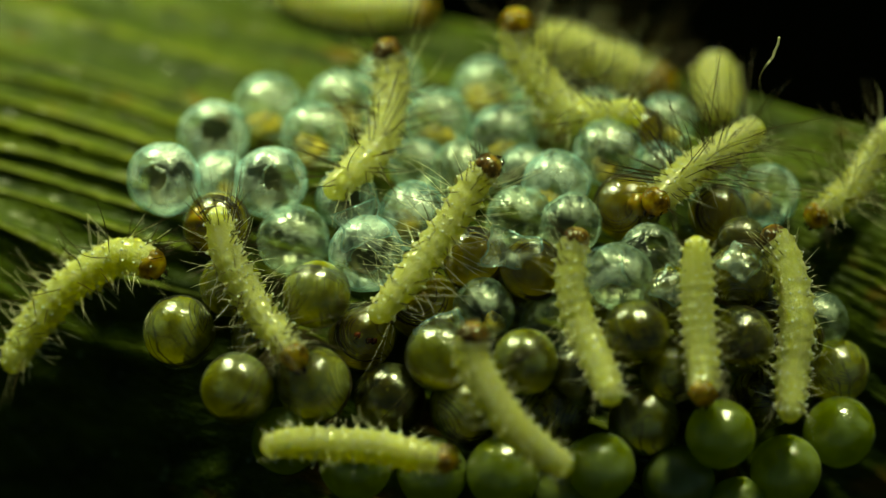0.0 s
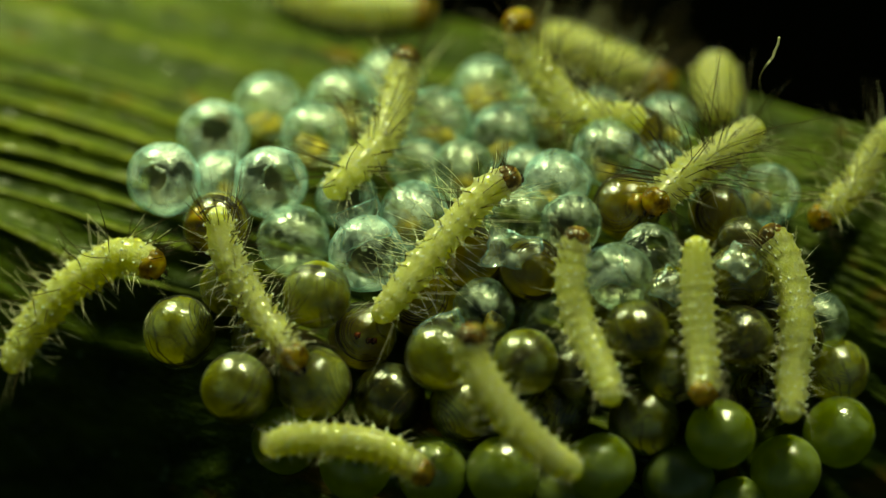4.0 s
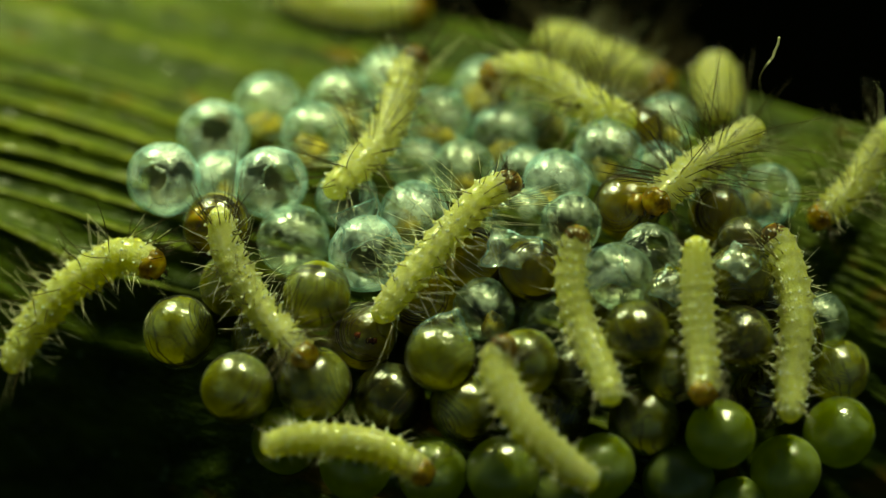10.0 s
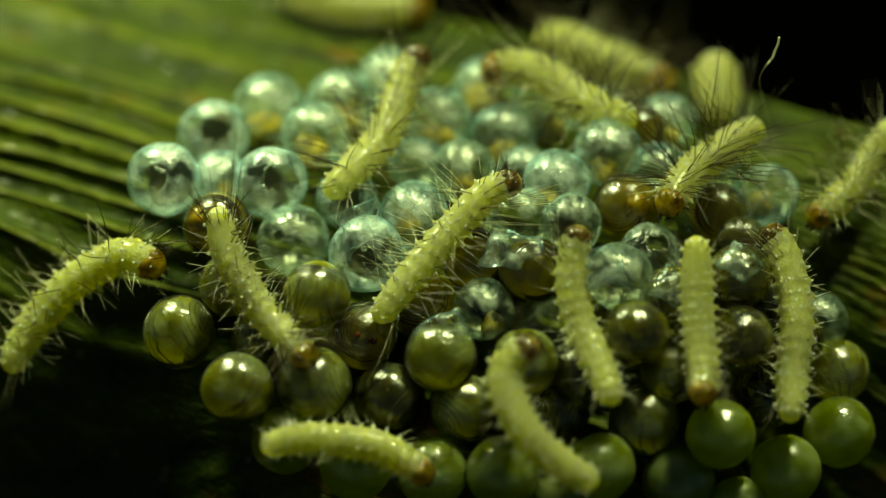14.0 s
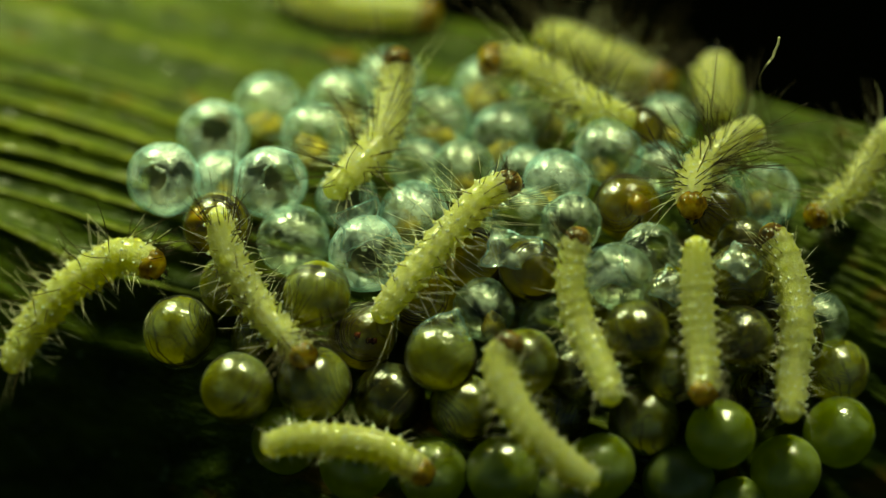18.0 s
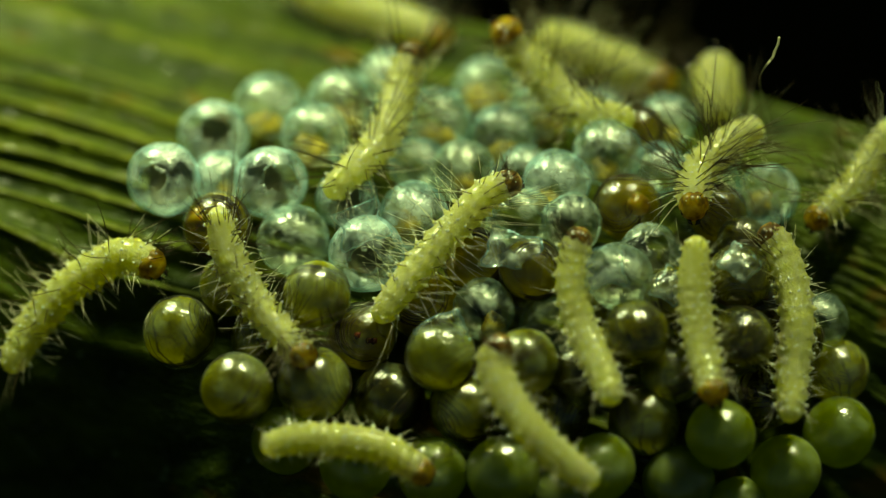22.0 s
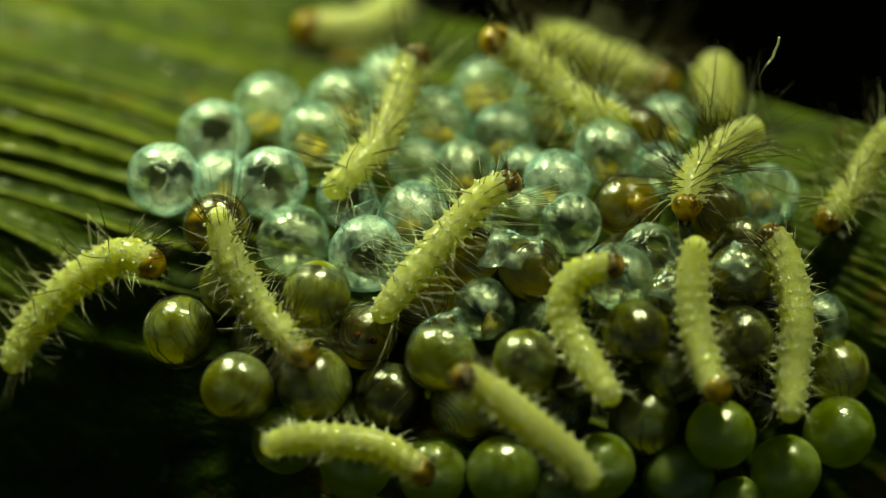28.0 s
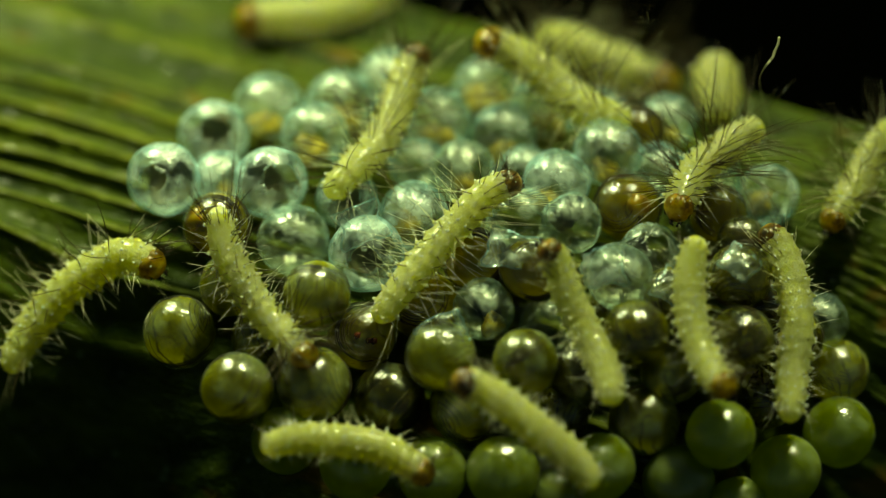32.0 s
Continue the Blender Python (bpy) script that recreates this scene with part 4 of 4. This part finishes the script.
make_caterpillar("e", 0.32, "long", "pale caterpillar with amber head lifting at the cluster's edge", head_size=1.05)
make_caterpillar("f", 0.28, "tiny", "pale green caterpillar lying along the green eggs")
make_caterpillar("g", 0.29, "tiny", "cream caterpillar turning its head over glossy eggs", face="cream")
make_caterpillar("h", 0.275, "short", "cream caterpillar with dark-rimmed head climbing up the eggs", head_size=0.95, face="cream")
make_caterpillar("i", 0.27, "short", "cream caterpillar feeding head down on a green egg")
make_caterpillar("j", 0.28, "short", "cream caterpillar climbing the edge of the cluster", head_size=0.95, face="cream")
make_caterpillar("k", 0.29, "bushy", "bristly pale caterpillar with dark hairs and amber head", skin="cream")
make_caterpillar("l", 0.26, "long", "bristly pale caterpillar on the bare leaf beside the eggs")
make_caterpillar("m", 0.38, "medium", "yellow hairy caterpillar behind the egg cluster near leaf's edge")
make_caterpillar("n", 0.34, "short", "yellow caterpillar crawling along the leaf's far margin")
make_caterpillar("o", 0.34, "medium", "pale caterpillar reared up at the leaf's margin", hair=False)


def make_fibre():
    """A loose plant hair caught on the leaf's margin, its tip in the sun."""
    bm = bmesh.new()
    pts = [Vector(p) * MM for p in FIBRE]
    fine = [curve_at(pts, i / 24) for i in range(25)]
    tube(bm, fine, [(0.0012 if i < 9 else 0.0012 + 0.016 * min(1.0, (i - 8) / 3)) * MM for i in range(25)], 6)
    ob = part("plant_fibre", bm, PALE_HAIR, None)
    return tagged(ob, "loose pale plant fibre caught on the leaf's edge", "fibre")


make_fibre()


# how far head, middle and tail of two restless caterpillars lie off their rest pose: seconds, then side and up of each
E_EARLY = [
    (0, 0.46, 1.10, -0.18, -0.12, 0.13, 0.18),
    (1, 0.48, 1.07, -0.18, -0.12, 0.13, 0.18),
    (2, 0.45, 1.10, -0.18, -0.12, 0.13, 0.18),
    (3, 0.52, 1.14, -0.18, -0.12, 0.13, 0.18),
    (6, 0.27, 0.73, 0.07, 0.06, 0.25, -0.20),
    (7, 0.07, 0.57, 0.07, 0.06, 0.25, -0.20),
    (8, 0.17, 0.54, 0.07, 0.06, 0.25, -0.20),
    (9, 0.01, 0.50, 0.07, 0.06, 0.25, -0.20),
    (10, 0.00, 0.04, 0.00, 0.00, 0.00, 0.00),
    (11, 0.20, -0.27, 0.00, 0.00, 0.00, 0.00),
    (12, 0.07, -0.12, 0.00, 0.00, 0.00, 0.00),
    (13, 0.01, -0.01, 0.00, 0.00, 0.00, 0.00),
]
E_LATE = [
    (14, 0.03, 0.17, 0.00, 0.00, 0.00, 0.00),
    (17, 0.05, 0.07, 0.00, 0.00, -0.02, 0.00),
    (18, -0.01, 0.36, 0.00, 0.00, -0.02, 0.00),
    (19, 0.00, 0.54, -0.02, 0.02, -0.05, 0.02),
    (20, 0.07, 0.70, -0.02, 0.02, -0.05, 0.02),
    (21, 0.29, 0.94, -0.12, -0.04, -0.04, 0.05),
    (22, 0.26, 0.90, -0.12, -0.04, -0.04, 0.05),
    (23, 0.15, 0.80, -0.12, -0.04, -0.04, 0.05),
    (25, 0.09, 0.80, -0.12, -0.04, -0.04, 0.05),
    (28, 0.01, 0.73, -0.10, 0.06, -0.10, 0.00),
    (30, -0.06, 0.72, -0.10, 0.06, -0.10, 0.00),
    (32, -0.08, 0.68, -0.10, 0.06, -0.10, 0.00),
]
G_EARLY = [
    (0, -0.58, 0.23, -0.33, 0.10, -0.45, 0.25),
    (1, -0.65, 0.24, -0.33, 0.10, -0.45, 0.25),
    (2, -0.67, 0.23, -0.33, 0.10, -0.45, 0.25),
    (3, -0.64, 0.23, -0.33, 0.10, -0.45, 0.25),
    (6, -0.43, 0.10, -0.10, 0.05, 0.20, 0.00),
    (7, -0.33, 0.10, -0.10, 0.05, 0.00, 0.00),
    (8, -0.37, 0.03, -0.10, 0.05, 0.00, 0.00),
    (9, -0.19, 0.05, -0.10, 0.05, 0.00, 0.00),
    (10, -0.02, -0.00, 0.00, 0.00, 0.00, 0.00),
    (11, 0.00, 0.05, 0.00, 0.00, 0.00, 0.00),
    (12, 0.07, 0.05, 0.00, 0.00, 0.00, 0.00),
    (13, 0.25, -0.15, -0.05, -0.03, 0.00, 0.00),
    (14, 0.38, -0.03, -0.05, -0.03, 0.00, 0.00),
]
G_LATE = [
    (17, 0.01, 0.05, 0.00, 0.00, 0.00, 0.00),
    (18, 0.07, 0.05, 0.00, 0.00, 0.00, 0.00),
    (19, 0.12, 0.01, -0.05, -0.03, 0.00, 0.00),
    (20, 0.38, -0.16, -0.05, -0.03, 0.00, 0.00),
    (21, 0.07, -0.02, 0.00, 0.00, 0.00, 0.00),
    (22, -0.12, 0.01, 0.00, 0.00, 0.00, 0.00),
    (23, -0.06, -0.04, 0.00, 0.00, 0.00, 0.00),
    (24, -0.30, -0.07, -0.06, 0.00, 0.00, 0.00),
    (25, -0.44, -0.15, -0.06, 0.00, 0.00, 0.00),
    (28, -0.78, -0.56, 0.02, 0.02, 0.00, 0.00),
    (29, -0.72, -0.66, 0.02, 0.02, 0.00, 0.00),
    (30, -0.84, -0.66, 0.02, 0.02, 0.00, 0.00),
    (32, -0.78, -0.66, 0.02, 0.02, 0.00, 0.00),
]


def motions():
    for k in "ao":
        move(k, [(0.0, 0, 0), (32.0, 0, 0)])
    move("m", [(0.0, 0, 0), (14.0, -0.02, 0.02), (25.0, 0.02, -0.02), (32.0, 0.04, 0)])
    move("b", [
        (0.0, -0.18, -0.02, -0.06, 0.0), (6.0, -0.18, -0.03, -0.06, 0.0), (6.5, 0.0, -0.12, 0.0, -0.02), (7.0, -0.18, 0.0, -0.06, 0.0),
        (7.6, 0.10, 0.05, 0.02, 0.02), (8.0, 0.40, 0.16, 0.14, 0.06), (8.5, 0.02, 0.0, 0.06, 0.0), (9.0, 0.14, 0.0, 0.06, -0.02, 0.08, -0.06),
        (10.0, 0, 0, 0, 0, 0.02, 0), (14.0, 0, 0), (19.0, -0.03, 0), (32.0, 0, 0),
    ])
    move("c", [
        (0.0, -0.38, 0.30, -0.05, 0.05, -0.06, 0), (0.5, -0.26, 0.29, -0.04, 0.05, -0.06, 0), (1.0, -0.24, 0.29, -0.04, 0.05, -0.05, 0),
        (2.0, -0.12, 0.12, -0.02, 0.02, -0.04, 0), (3.0, -0.08, 0.06), (5.5, 0.06, 0.14), (7.0, 0.06, 0.16), (8.0, 0.20, 0.08),
        (9.0, 0.09, 0.07), (10.0, 0, 0), (32.0, 0, 0),
    ])
    move("d", [
        (0.0, -0.54, 0.12, -0.04, 0.0), (1.0, -0.38, 0.15, -0.03, 0.0), (2.0, -0.15, 0.13), (3.0, -0.18, 0.0), (6.0, -0.12, -0.03), (8.0, -0.08, -0.04),
        (10.0, 0, 0), (14.0, 0.04, 0), (17.0, -0.20, -0.03), (18.0, -0.34, -0.03, -0.03, 0), (19.0, -0.31, 0, -0.02, 0), (20.0, -0.14, 0.07),
        (21.0, 0.02, 0.07), (22.0, -0.06, 0.07), (23.0, 0.04, 0.05), (32.0, 0.03, 0.02),
    ])
    move("e", E_EARLY + E_LATE)
    move("f", [(0.0, 0.42, 0.26, 0.02, -0.05), (0.5, 0.38, 0.24, 0.02, -0.05), (1.0, 0.22, 0.18, 0.0, -0.03), (2.0, 0.06, 0.05), (3.0, 0, 0), (32.0, 0, 0)])
    move("g", G_EARLY + G_LATE)
    move("h", [
        (0.0, -0.07, 0), (14.0, -0.05, 0.04), (19.0, -0.04, 0), (22.0, -0.02, 0), (23.0, 0.04, 0.01), (24.0, 0.14, -0.07, -0.02, 0),
        (25.0, 0.23, -0.10, -0.06, 0), (28.0, 0.59, -0.50, -0.22, 0.02), (29.0, 0.78, -0.31, -0.16, 0.02), (30.0, 0.57, -0.04, -0.08, 0),
        (31.0, 0.17, 0.03, 0, 0), (32.0, -0.58, -0.22, -0.02, 0.02),
    ])
    move("i", [
        (0.0, -0.04, 0.04), (19.0, -0.04, 0.04), (21.0, 0.16, 0.06, -0.02, 0), (23.0, 0.12, 0.08, -0.02, 0), (24.0, 0.0, 0.04), (25.0, 0.0, 0.03),
        (28.0, 0.24, 0.12, -0.06, 0), (29.0, 0.18, 0.12, -0.06, 0), (30.0, 0.30, 0.22, -0.10, 0.02), (31.0, 0.26, 0.22, -0.10, 0.02), (32.0, 0.34, 0.20, -0.10, 0.02),
    ])
    move("j", [(0.0, -0.02, -0.02), (6.0, -0.06, 0.01), (10.0, 0, 0), (23.0, -0.08, 0.01), (32.0, -0.06, 0.0)])
    move("k", [
        (0.0, 0, 0.02), (9.0, 0, 0.02), (11.0, 0.05, 0), (13.0, 0.24, -0.01), (14.0, 0.24, -0.01), (17.0, 0.68, -0.13, 0.06, 0.0), (18.0, 0.65, -0.06, 0.06, 0.02),
        (19.0, 0.75, -0.06, 0.08, 0.03), (20.0, 0.93, -0.04, 0.10, 0.03), (21.0, 0.80, -0.06, 0.08, 0.03), (22.0, 0.68, -0.07, 0.06, 0.02),
        (24.0, 0.56, -0.07, 0.05, 0.02), (28.0, 0.55, -0.10, 0.05, 0.02), (29.0, 0.44, -0.10, 0.04, 0.01), (32.0, 0.41, -0.10, 0.04, 0.01),
    ])
    move("l", [
        (0.0, -0.03, 0.05), (6.0, 0.05, 0), (9.0, 0.0, 0), (11.0, 0.05, 0.03), (17.0, -0.06, 0.05), (19.0, -0.01, 0.03), (21.0, -0.09, 0.03), (22.0, -0.02, 0),
        (23.0, 0.02, 0.21), (24.0, 0.11, 0.18), (25.0, 0.10, -0.04), (28.0, 0.15, -0.04), (30.0, 0.19, 0), (32.0, 0.26, -0.04),
    ])
    move("n", [
        (0.0, 0.05, 0.02), (6.0, 0.0, 0), (13.0, -0.08, 0.02), (17.0, 0.0, 0), (18.0, 0.12, -0.08, 0.06, -0.02), (19.0, 0.52, -0.22, 0.30, -0.14, 0.10, 0),
        (20.0, 0.45, -0.34, 0.25, -0.16, 0.10, 0), (21.0, 0.42, -0.44, 0.27, -0.18, 0.12, 0), (22.0, 0.33, -0.56, 0.30, -0.14, 0.15, 0.05),
        (23.0, 0.07, -0.56, 0.42, -0.16, 0.22, 0.0), (24.0, -0.03, -0.58, 0.65, -0.2, 0.35, 0.0), (25.0, -0.28, -0.46, 0.95, -0.22, 0.6, 0.0),
        (25.5, -0.62, -0.46, 1.05, -0.26, 0.95, 0.0), (26.2, -1.1, -0.42, 0.9, -0.34, 1.6, 0.0), (27.5, -1.8, -0.34, 0.35, -0.42, 2.25, -0.15), (28.0, -2.15, -0.32, 0.1, -0.4, 2.25, -0.15), (29.0, -2.5, -0.28, -0.25, -0.34, 2.15, -0.12),
        (30.0, -2.7, -0.26, -0.45, -0.22, 2.1, -0.05), (32.0, -3.2, -0.2, -0.7, -0.15, 2.1, -0.05),
    ])


motions()
